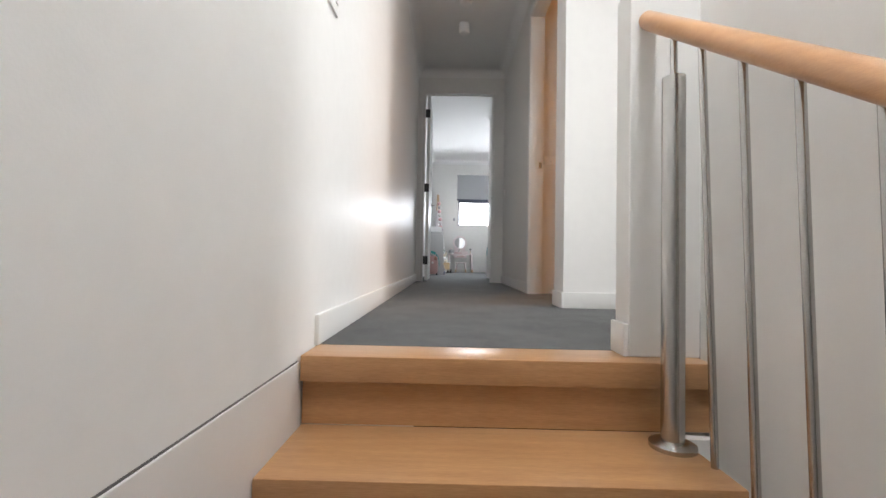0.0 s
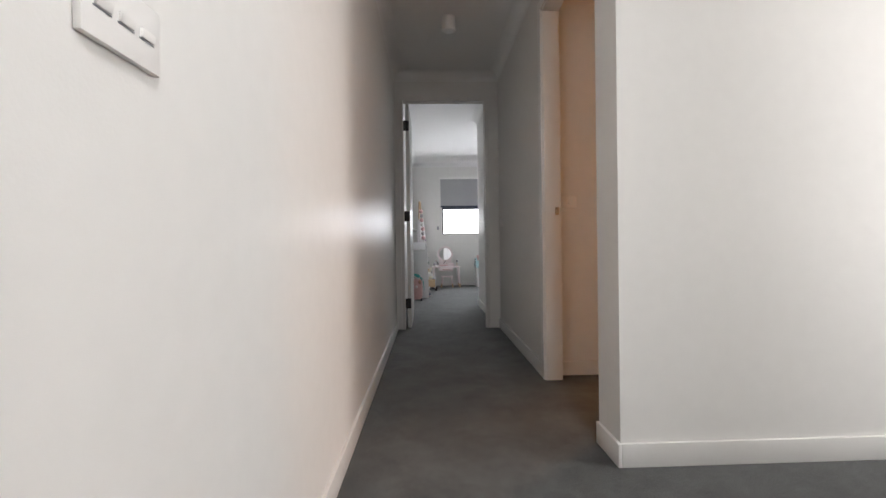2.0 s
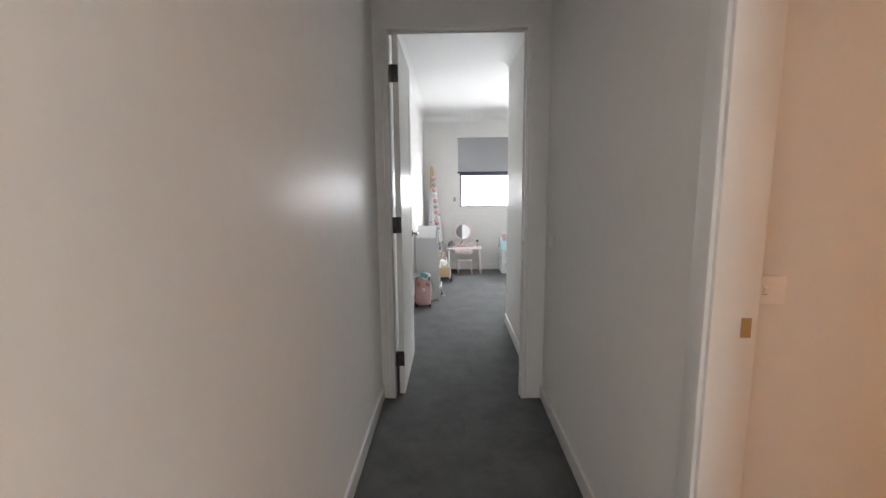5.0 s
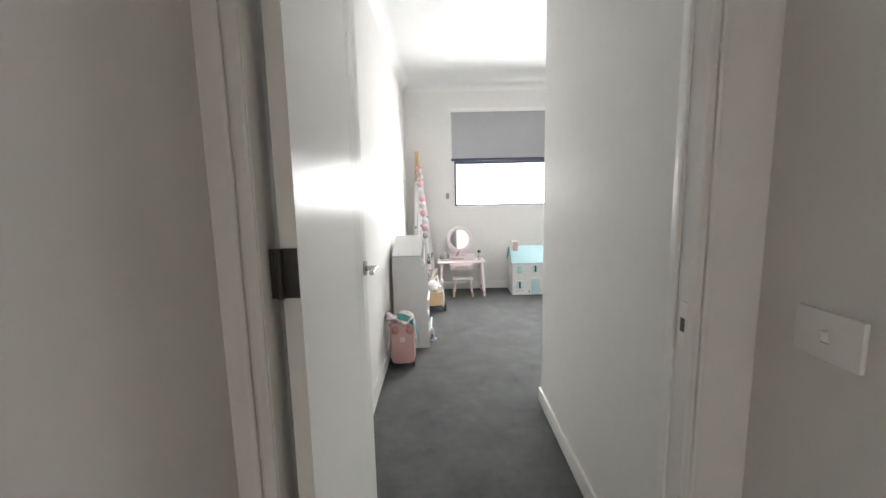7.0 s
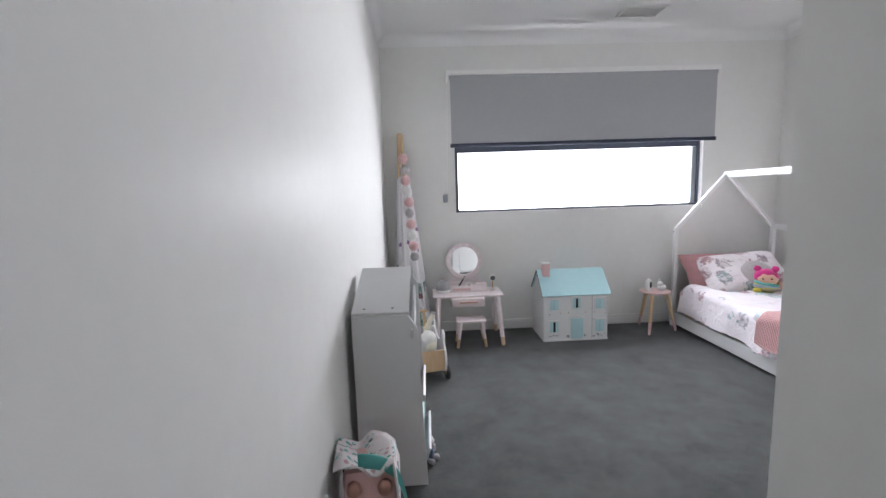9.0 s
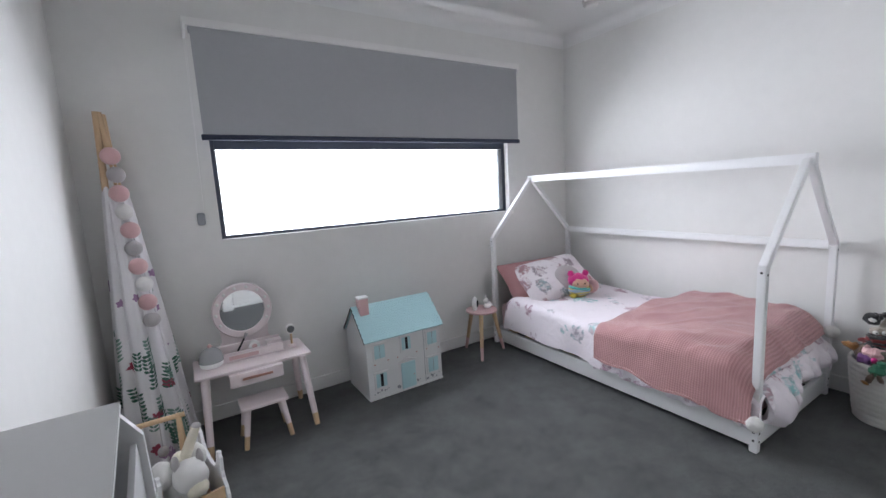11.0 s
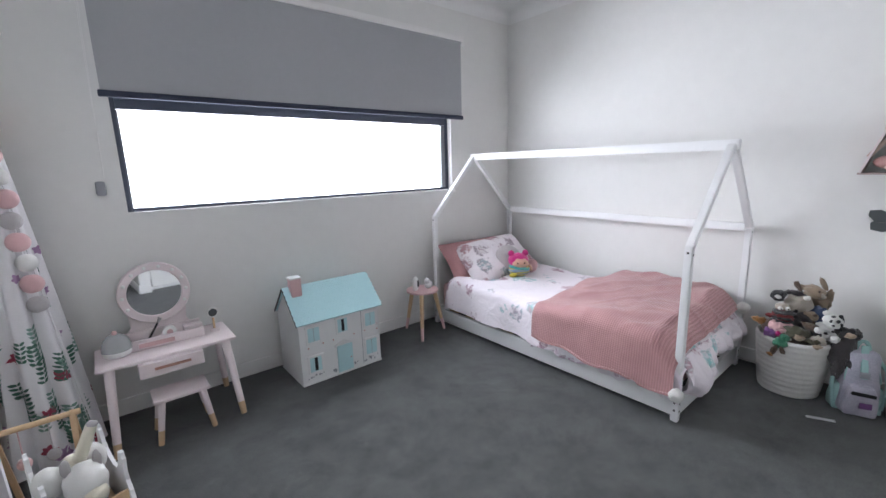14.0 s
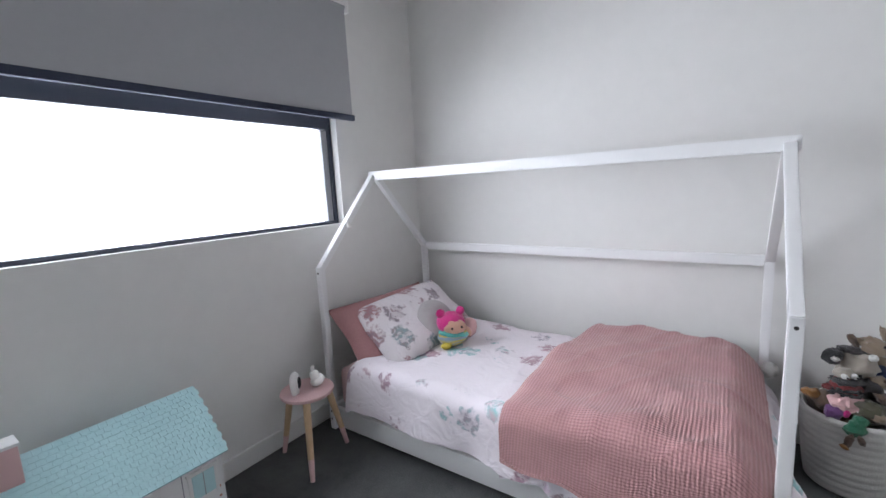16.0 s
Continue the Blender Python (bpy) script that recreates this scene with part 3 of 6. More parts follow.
part("transom", boxes((WX0 + 0.022, wy0 + 0.004, 1.578, WX1 - 0.024, wy1 - 0.01, 1.72), bevel=0.002), CHARCOAL, win)
part("sash", boxes((WX0 + 0.022, wy0 + 0.012, WZ0 + 0.018, WX0 + 0.03, wy1 - 0.01, 1.573), (WX1 - 0.062, wy0 + 0.012, WZ0 + 0.018, WX1 - 0.024, wy1 - 0.01, 1.573)), GREYMATT, win)
pane = part("pane", boxes((WX0 + 0.03, wy0 + 0.022, WZ0 + 0.018, WX1 - 0.062, wy0 + 0.028, 1.573)), GLASS, win, smooth=False)
pane.visible_shadow = False
structure("backdrop", boxes((-14, 12, -6, 18, 12.1, 14)), SKYGLOW, "bright overcast sky")

blind = thing("roller_blind", "half-lowered grey roller blind over the window", "blind")
BX0, BX1, BY = 0.55, 2.832, 4.325
bm = bmesh.new()
tube(bm, (BX0 + 0.02, BY + 0.02, 2.175), (BX1 - 0.02, BY + 0.02, 2.175), 0.024, sides=20)
part("roller", bm, BLIND, blind)


def blind_sheet(u, v):
    return (BX0 + 0.025 + u * (BX1 - BX0 - 0.05), BY + 0.0015 * math.sin(u * 9) * v, 2.185 - v * 0.57), (u, v)


part("fabric", cloth(blind_sheet, 40, 6, 0.0015), BLIND, blind, "plain grey blockout fabric")
part("headrail", boxes((BX0, BY - 0.012, 2.18, BX1, BY + 0.06, 2.222), bevel=0.008), PLASTIC, blind, "white pelmet rail")
part("bottom_rail", boxes((BX0 + 0.015, BY - 0.01, 1.608, BX1 - 0.015, BY + 0.012, 1.638), bevel=0.005), BLINDRAIL, blind, "dark bottom rail")
for x in (BX0 - 0.004, BX1 - 0.008):
    part("bracket", boxes((x, BY - 0.008, 2.15, x + 0.012, NORTH, 2.224), bevel=0.003), PLASTIC, blind)
bm = bmesh.new()
for x in (0.548, 0.556):
    tube(bm, (x, 4.40, 2.13), (0.535, 4.425, 1.24), 0.0018, sides=6)
chain = part("chain", bm, PLASTIC, blind, "white bead chain")
part("chain_weight", boxes((0.495, 4.418, 1.155, 0.535, 4.442, 1.225), bevel=0.011), GREYMATT, blind, "grey chain tensioner on the wall")

# ---- ceiling and wall fittings ----
alarm = thing("smoke_alarm", "round white smoke alarm on the ceiling", "smoke alarm", (3.06, 3.81, H))
part("base", lathe(bmesh.new(), [(0.055, -0.012), (0.06, -0.008), (0.06, 0)]), PLASTIC, alarm)
part("cover", lathe(bmesh.new(), [(0.02, -0.045), (0.042, -0.04), (0.05, -0.028), (0.05, -0.012)]), PLASTIC, alarm)
al2 = copy_thing(alarm, pose(0.50, -1.42, H))
al2["label"] = "round white smoke alarm on the hall ceiling"
vent = thing("ceiling_vent", "white louvred air vent in the ceiling", "vent", (2.0, 4.03, H))
part("frame", boxes((-0.16, -0.1, -0.012, 0.16, -0.08, 0), (-0.16, 0.08, -0.012, 0.16, 0.1, 0), (-0.16, -0.08, -0.012, -0.14, 0.08, 0), (0.14, -0.08, -0.012, 0.16, 0.08, 0), bevel=0.003), PLASTIC, vent)
for k in range(8):
    bm = bmesh.new()
    beam(bm, (-0.14, -0.07 + k * 0.02, -0.006), (0.14, -0.07 + k * 0.02, -0.006), 0.016, 0.002, (0, 1, 0.6), 0)
    part("slat", bm, PLASTIC, vent)
lampc = thing("ceiling_light", "white surface-mounted cylinder ceiling light", "ceiling light", (0.498, -1.045, H))
part("body", lathe(bmesh.new(), [(0.048, -0.095), (0.05, -0.09), (0.05, 0)]), PLASTIC, lampc)
part("diffuser", lathe(bmesh.new(), [(0.036, -0.099), (0.042, -0.096), (0.042, -0.093)]), PLASTIC, lampc)


def switch(label, at, turn, w, h, rockers):
    t = thing("light_switch", label, "light switch", at, turn)
    part("plate", boxes((-w / 2, -0.009, -h / 2, w / 2, 0, h / 2), bevel=0.0035), PLASTIC, t)
    for k in range(rockers):
        x = (k - (rockers - 1) / 2) * w / (rockers + 0.6)
        rw, rh = (0.0105, 0.0055) if rockers > 1 else (0.005, 0.009)
        bm = boxes((-rw, -0.004, -rh, rw, 0.004, rh), bevel=0.0015)
        bmesh.ops.rotate(bm, cent=(0, 0, 0), matrix=Matrix.Rotation(0.2, 3, "X"), verts=bm.verts)
        bmesh.ops.translate(bm, vec=(x, -0.009, 0), verts=bm.verts)
        rk = part("rocker", bm, PLASTIC, t)
        part("slit", boxes((x - rw - 0.0015, -0.0095, -rh - 0.0025, x + rw + 0.0015, -0.0088, -rh - 0.0005)), GREYMATT, rk)
    return t


switch("white three-gang light switch on the stair wall", (0, -3.724, 1.066), 90, 0.116, 0.076, 3)
switch("blank white wall plate beside the bedroom door", (1.03, -0.20, 1.04), -90, 0.116, 0.078, 1)
switch("white light switch inside the bedroom doorway", (1.005, 0.135, 1.02), -90, 0.075, 0.116, 1)
switch("white light switch on the nursery wall", (1.205, -1.59, 1.085), 0, 0.10, 0.07, 1)

# ---- wardrobe ----
ward = thing("sliding_wardrobe", "built-in wardrobe with white sliding doors", "wardrobe", (0, 0, 0))
part("floor_track", boxes((1.106, 1.352, 0, 2.999, 1.432, 0.018), bevel=0.003), TRIM, ward, "white floor track")
part("head_track", boxes((1.106, 1.352, 2.26, 2.999, 1.432, 2.299)), TRIM, ward)
part("sliding_door", boxes((1.137, 1.36, 0.02, 2.08, 1.385, 2.258), bevel=0.003), DOORPAINT, ward)
part("sliding_door", boxes((2.04, 1.392, 0.02, 2.992, 1.417, 2.258), bevel=0.003), DOORPAINT, ward)
part("door_stile", boxes((2.966, 1.389, 0.02, 2.994, 1.421, 2.258), bevel=0.002), TRIM, ward)

# ---- house-frame bed ----
bed = thing("house_bed", "white house-frame child's single bed against the wall", "bed")
FX, RX, FY, HY, EZ, RZ, P = 2.507, 3.380, 2.495, 4.33, 0.87, 1.318, 0.034
MX = (FX + RX) / 2
for x in (FX, RX):
    for y in (FY, HY):
        bm = bmesh.new()
        beam(bm, (x, y, 0), (x, y, EZ), P, P, (1, 0, 0))
        post = part("post", bm, WHITEPAINT, bed)
        out = -1 if y == FY else 1
        spots_ = [((x, y + out * (P / 2 - 0.001), z), (x, y + out * (P / 2 + 0.001), z)) for z in (0.055, 0.095, EZ - 0.04)]
        if x == FX:
            spots_ += [((x - P / 2 - 0.001, y, z), (x - P / 2 + 0.001, y, z)) for z in (0.06, 0.10, EZ - 0.03)]
        for a, b in spots_:
            part("bolt", tube(bmesh.new(), a, b, 0.0055, sides=12), DARKSTEEL, post)
        bm = bmesh.new()
        beam(bm, (x, y, EZ - 0.012), (MX + (x - MX) * 0.03, y, RZ - 0.004), P, P * 0.98, (0, 1, 0))
        part("rafter", bm, WHITEPAINT, bed)
part("ridge_beam", beam(bmesh.new(), (MX, FY - 0.03, RZ), (MX, HY + 0.03, RZ), 0.032, 0.05, (1, 0, 0)), WHITEPAINT, bed)
part("back_rail", beam(bmesh.new(), (RX, FY + 0.02, EZ - 0.015), (RX, HY - 0.02, EZ - 0.015), 0.03, 0.046, (1, 0, 0)), WHITEPAINT, bed)
for x in (FX, RX):
    part("side_rail", boxes((x - 0.012, FY + 0.017, 0.028, x + 0.012, HY - 0.017, 0.128), bevel=0.004), WHITEPAINT, bed)
for y in (FY, HY):
    part("end_rail", boxes((FX + 0.017, y - 0.012, 0.028, RX - 0.017, y + 0.012, 0.128), bevel=0.004), WHITEPAINT, bed)
for k in range(9):
    y = FY + 0.14 + k * 0.19
    part("slat", boxes((FX + 0.0145, y, 0.10, RX - 0.0145, y + 0.07, 0.118)), PINE, bed)
bm = bmesh.new()
tube(bm, (2.70, HY - 0.016, 1.075), (2.70, HY - 0.026, 1.05), 0.012, sides=10)
part("hook", bm, PLASTIC, bed)
solo("mattress", boxes((FX + 0.03, FY + 0.03, 0.119, RX - 0.03, HY - 0.03, 0.33), bevel=0.035), material("mattress_ticking", (0.62, 0.42, 0.42), 0.9, amount=0.2, scale=12),
     "mattress under a dusty pink fitted sheet", "mattress")
TOPZ = 0.395


def drape(s, half, top, drop_l, drop_r, r=0.06):
    """Across the bed: distance s from the bed's centre line along the cloth to (offset, height)."""
    sign = -1 if s < 0 else 1
    a = abs(s)
    if a < half - r:
        return s, top
    a -= half - r
    arc = r * math.pi / 2
    if a < arc:
        return sign * (half - r + r * math.sin(a / r)), top - r + r * math.cos(a / r)
    return sign * (half + 0.10 * (a - arc) * (1 if sign < 0 else 0)), top - r - (a - arc)


def bed_top(s, y):
    """The height of the rumpled duvet over the mattress."""
    return (TOPZ + 0.012 * math.sin((y - 2.47) / 1.7 * 7 + 1) + 0.024 * ripple(s, y, 0, 3) + 0.008 * ripple(s, y, 5, 7)
            + 0.007 * math.exp(-(ripple(s + 0.4 * y, y, 9, 5) / 0.12) ** 2))


def duvet(u, v):
    s = -0.66 + u * 1.22
    y = 2.47 + v * 1.70
    x, z = drape(s, 0.455, bed_top(s, y), 0, 0)
    edge = max(0.0, 1 - (y - 2.47) / 0.16)
    z -= 0.13 * edge ** 1.4
    head = max(0.0, 1 - (4.17 - y) / 0.08)
    z -= 0.035 * head ** 2
    side = max(0.0, TOPZ - z - 0.05)
    x += -0.018 * side / 0.2 * math.sin(y * 14 + 2 * ripple(y, 0, 0, 2)) * (1 if x < 0 else 0.2) - (0.012 if x < 0 else 0)
    x = min(x, 0.455)
    z += 0.012 * math.sin(y * 9 + 1) * min(1.0, side / 0.15) * (1 if x < 0 else 0)
    return (MX + x, y + 0.008 * ripple(s, y, 3, 6), max(z, 0.135)), (s, y)


dv = thing("duvet", "white cotton duvet printed with mauve and aqua unicorns", "duvet")
part("cover", cloth(duvet, 90, 110, 0.02), DUVET, dv)


def duvet_corner(u, v):
    """The rumpled tail of the duvet over the foot, deepest beside the front post."""
    x = 2.526 + u * 0.835
    deep = 1 / (1 + math.exp((u - 0.27) * 24))
    fall = 0.10 + 0.085 * deep + 0.016 * math.sin(u * 19 + 0.6)
    out = (0.034 + 0.050 * deep * min(1.0, u * 9)) * math.sin(min(1.0, v * 1.15) * 2.0) + 0.022 * math.sin(u * 44 + v * 4) * v + 0.012 * math.sin(u * 83 + v * 2) * v
    roll_ = 0.03 * max(0.0, v - 0.8) / 0.2
    return (x + 0.05 * deep * v + 0.012 * math.sin(v * 6 + u * 20), 2.512 - out + roll_, 0.305 - fall * v + 0.012 * math.sin(u * 40) * v), (x, v * 0.22)


part("hanging_corner", cloth(duvet_corner, 110, 22, 0.022), DUVET, dv, "rumpled corner hanging over the bed foot")


def valance(u, v):
    y = 2.53 + u * 0.80
    fold = math.sin(y * 52 + 3 * ripple(y, 0, 0, 5))
    return (2.466 - 0.012 * v + 0.010 * fold * v + 0.006 * ripple(y, v, 0, 9), y, 0.235 - v * (0.098 + 0.010 * math.sin(y * 23))), (u * 0.8, v * 0.1)


part("lining_edge", cloth(valance, 120, 6, 0.006), UNDER, dv, "aqua and mauve printed gathered hem")


def blanket(u, v):
    s = -0.73 + u * 1.17
    far = 3.295 + 0.055 * math.sin(math.pi * min(1.0, u * 1.1)) - 0.075 * u ** 3
    y = 2.495 + v * (far - 2.495)
    back = min(1.0, max(0.0, (s + 0.35) / 0.6))
    puff = (0.018 + 0.050 * back * back * (3 - 2 * back)) * (0.45 + 0.55 * min(1.0, v * 2.2))
    fold = 0.011 * math.exp(-(ripple(s * 0.9 + 0.5 * y, y * 0.8, 4, 2.6) / 0.12) ** 2)
    x, z = drape(s, 0.475, bed_top(s, y) + 0.021 + puff + fold + 0.012 * ripple(s, y, 2, 2.2), 0, 0, 0.08)
    side = max(0.0, TOPZ - z - 0.03)
    x += -0.05 * side * math.sin(y * 11 + 1.2) - 0.020 if x < 0 else 0
    z -= 0.075 * max(0.0, 1 - (y - 2.52) / 0.12) ** 2
    z -= (0.012 + 0.6 * puff) * max(0.0, (v - 0.9) / 0.1) ** 3
    return (MX + min(x, 0.462), y + 0.015 * math.sin(s * 6) * v, max(z, 0.158 + 0.062 * v + 0.010 * math.sin(y * 21))), (s, y)


throw = thing("throw_blanket", "dusty pink waffle-knit throw with white pompoms", "blanket")
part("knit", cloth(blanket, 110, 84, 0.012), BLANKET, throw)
for at in ((2.448, 2.475, 0.165), (3.36, 2.475, 0.375)):
    bm = bmesh.new()
    ball(bm, at, 0.034, u=24, v=16)
    for v in bm.verts:
        v.co += (v.co - Vector(at)) * 0.14 * noise.noise(v.co * 70)
    part("pompom", bm, WHITEPLUSH, throw, "fluffy white pompom")


def cushion(name, label, at, turn, w, h, d, mat, lean=0, round_=False, roll=0):
    def f(sign):
        def g(u, v):
            a, b = u * 2 - 1, v * 2 - 1
            if round_:
                rr = max(abs(a), abs(b))
                ln = math.hypot(a, b) or 1
                a, b = a / ln * rr, b / ln * rr
                t = max(0.0, 1 - rr ** 2) ** 0.5
            else:
                t = (max(0, 1 - a ** 4) * max(0, 1 - b ** 4)) ** 0.5 * (1 - 0.12 * (a * a + b * b))
                k = 1 - 0.06 * (1 - abs(a)) * abs(b) - 0.06 * (1 - abs(b)) * abs(a)
                a, b = a * k, b * k
            wob = 0.14 * ripple(a, b, sign, 2.2) + 0.07 * ripple(a, b, sign, 5)
            return (a * w / 2, sign * d / 2 * (t * (1 + wob)), b * h / 2), (a * w / 2, b * h / 2)
        return g
    front, back = cloth(f(-1), 26, 26), cloth(f(1), 26, 26)
    me = joined(name, [(front, mat), (back, mat)])
    ob = new(name, me)
    ob.matrix_world = pose(*at, lean, 0, turn) @ Matrix.Rotation(radians(roll), 4, "Y")
    return tagged(ob, label=label, category="cushion" if round_ else "pillow")


cushion("pillow", "dusty pink linen pillow against the bedhead", (2.89, 4.20, 0.49), -4, 0.72, 0.38, 0.15, PINKLINEN, lean=-42)
cushion("pillow", "white pillow printed with grey unicorns", (2.92, 4.07, 0.505), -16, 0.64, 0.43, 0.17, PILLOW, lean=-54, roll=-9)
cushion("round_cushion", "grey-pink round fleece cushion on the pillow", (2.955, 3.955, 0.515), -12, 0.24, 0.24, 0.10, GREYPLUSH, lean=-35, round_=True)


def plush(name, label, at, turn, size, body, head=None, ear=None, limb=None, tilt=0, ears="round", extra=()):
    """A soft toy: body, head, muzzle, ears and limbs in one mesh."""
    head, ear, limb = head or body, ear or body, limb or body
    t = thing(name, label, "soft toy")
    t.matrix_world = pose(*at, tilt, 0, turn)

    def e(nm, mat, c, rx, ry=None, rz=None, rot=None, up=None):
        bm = bmesh.new()
        k = size
        ball(bm, [q * k for q in c], rx * k, (ry or rx) * k, (rz or rx) * k, rot, 16, 10)
        for v in bm.verts:
            v.co += Vector((1, 1, 1)) * (0.05 * size * noise.noise(v.co * (5 / size)))
        return part(nm, bm, mat, up or t)

    e("body", body, (0, 0, 0.32), 0.28, 0.24, 0.33)
    hd_ = e("head", head, (0, -0.04, 0.80), 0.26, 0.24, 0.24)
    e("muzzle", limb, (0, -0.24, 0.74), 0.12, 0.09, 0.09, None, hd_)
    for sx in (-1, 1):
        if ears == "long":
            e("ear", ear, (sx * 0.13, 0, 1.12), 0.06, 0.04, 0.22, Matrix.Rotation(sx * 0.25, 4, "Y"), hd_)
        else:
            e("ear", ear, (sx * 0.19, 0, 0.99), 0.10, 0.06, 0.10, None, hd_)
        e("arm", limb, (sx * 0.28, -0.08, 0.42), 0.09, 0.10, 0.2, Matrix.Rotation(-sx * 0.7, 4, "Y"))
        e("leg", limb, (sx * 0.19, -0.24, 0.10), 0.11, 0.2, 0.11)
        e("eye", DARK, (sx * 0.09, -0.25, 0.86), 0.028, None, None, None, hd_)
    for nm, mat, c, rx, ry, rz in extra:
        e(nm, mat, c, rx, ry, rz)
    return t



def heap_toy(label, origin, facing, pieces, name="soft_toy", lumpy=0.34, scale=1.0):
    """A soft toy from lumps: (part, material, across, away, up, radii, lean, parent index)."""
    d = Vector((math.cos(facing), math.sin(facing), 0))
    rt = Vector((d.y, -d.x, 0))
    t = thing(name, label, "soft toy")
    made = []
    for nm, mat, s, w, z, radii, lean, up in pieces:
        bm = bmesh.new()
        rx, ry, rz = radii if isinstance(radii, tuple) else (radii, radii, radii)
        s, w, z, rx, ry, rz = [q * scale for q in (s, w, z, rx, ry, rz)]
        c = Vector(origin) + rt * s + d * w + Vector((0, 0, z))
        ball(bm, (0, 0, 0), rx, ry, rz, None, 20, 13)
        turn_ = Matrix.Rotation(facing - math.pi / 2, 4, "Z") @ Matrix.Rotation(radians(lean), 4, "Y")
        small = min(rx, ry, rz)
        for v in bm.verts:
            f = 0.94 + lumpy * noise.noise(v.co * (1.5 / small) + c * 19) + 0.09 * noise.noise(v.co * (5 / small) + c)
            v.co = c + (turn_ @ (v.co * f))
        made.append(part(nm, bm, mat, t if up is None else made[up]))
    return t


YELLOWTAG = material("yellow_felt", (0.62, 0.50, 0.08), 0.8, amount=0.2, scale=40)
DOLLFACE = plush_mat("peach_plush", (0.62, 0.36, 0.26), 0.15)
heap_toy("squat plush toy with hot pink hood and aqua scarf", (2.94, 3.84, 0.400), 0.86, [
    ("body", material("striped_plush", (0.30, 0.40, 0.52), 0.95, spots=(0.60, 0.48, 0.16), amount=1.0, scale=28, bump=0.6, bump_scale=260, stretch=(0.2, 0.2, 2), ramp_half=0.05, fine_share=0.1), 0, 0, 0.042, (0.078, 0.062, 0.046), 0, None),
    ("head", HOTPINK, -0.006, 0.006, 0.100, (0.070, 0.056, 0.052), 0, None),
    ("face", DOLLFACE, 0.002, -0.024, 0.089, (0.056, 0.043, 0.037), 0, 1),
    ("ear", HOTPINK, -0.052, 0, 0.147, (0.021, 0.014, 0.022), -25, 1),
    ("ear", HOTPINK, 0.038, 0, 0.150, (0.021, 0.014, 0.022), 25, 1),
    ("scarf", TEAL, 0, -0.012, 0.058, (0.074, 0.058, 0.015), 7, None),
    ("eye", DARK, -0.020, -0.064, 0.094, 0.0055, 0, 1),
    ("eye", DARK, 0.024, -0.064, 0.096, 0.0055, 0, 1),
    ("foot", YELLOWTAG, -0.045, -0.05, 0.016, (0.026, 0.02, 0.015), 0, None),
    ("arm", DOLLFACE, 0.064, -0.012, 0.055, (0.018, 0.018, 0.03), -30, None),
    ("tail", PINKP, 0.088, 0.035, 0.055, (0.040, 0.036, 0.048), 15, None)], lumpy=0.1, scale=1.2)

# ---- bedside stool ----
tb = thing("side_table", "small round pink side table with tapered wooden legs", "side table", (2.275, 4.215, 0))
part("tabletop", lathe(bmesh.new(), [(0.108, 0.335), (0.118, 0.338), (0.12, 0.345), (0.118, 0.352), (0.108, 0.355)], sides=40), PINKPAINT, tb, "round pink top")
for x, y in ((-0.112, -0.13), (0.165, -0.045), (-0.045, 0.165)):
    a, b = Vector((x * 0.55, y * 0.55, 0.335)), Vector((x, y, 0.006))
    m = a.lerp(b, 0.72)
    leg = part("leg", tube(bmesh.new(), a, m, 0.017, 0.013), PINE, tb)
    part("dipped_end", tube(bmesh.new(), m, b, 0.0131, 0.010), PINKPAINT, leg, "pink dipped leg end")
tm = thing("night_light", "white oval clock with a dark face", "clock", (2.215, 4.215, 0.355))
part("body", lathe(bmesh.new(), [(0.022, 0), (0.03, 0.02), (0.034, 0.05), (0.028, 0.085), (0.012, 0.1)], squash=(1.0, 0.55, 1)), PLASTIC, tm)
bm = bmesh.new()
ball(bm, (0.008, -0.016, 0.05), 0.017, 0.006, 0.028)
part("face", bm, DARK, tm, "dark oval face")
tm.rotation_euler = (0, 0, radians(28))
bunny = bmesh.new()
ball(bunny, (0, 0, 0.025), 0.042, 0.028, 0.026)
ball(bunny, (-0.02, 0, 0.06), 0.022)
ball(bunny, (-0.012, 0.006, 0.085), 0.006, 0.006, 0.018)
ball(bunny, (-0.026, 0.006, 0.085), 0.006, 0.006, 0.018)
solo("bunny_lamp", bunny, PLASTIC, "small white rabbit-shaped night lamp", "night lamp", (2.325, 4.20, 0.353), 20)

# ---- doll house ----
dh = thing("doll_house", "white wooden doll house with an aqua roof", "doll house")
X0, X1, Y0, Y1, EV, RG = 1.268, 1.796, 4.058, 4.40, 0.40, 0.568
YM = 4.225
bm = bmesh.new()
prof = [(Y0, 0.012), (Y1, 0.012), (Y1, EV), (YM, RG - 0.012), (Y0, EV)]
l_ = [bm.verts.new((X0, y, z)) for y, z in prof]
r_ = [bm.verts.new((X1, y, z)) for y, z in prof]
bm.faces.new(l_), bm.faces.new(r_[::-1])
for k in range(5):
    bm.faces.new((l_[k], r_[k], r_[(k + 1) % 5], l_[(k + 1) % 5]))
bmesh.ops.recalc_face_normals(bm, faces=bm.faces)
part("body", bm, HOUSE, dh, smooth=False)
part("plinth", boxes((X0 - 0.003, Y0 - 0.007, 0, X1 + 0.003, Y1, 0.012), bevel=0.002), HOUSE, dh)
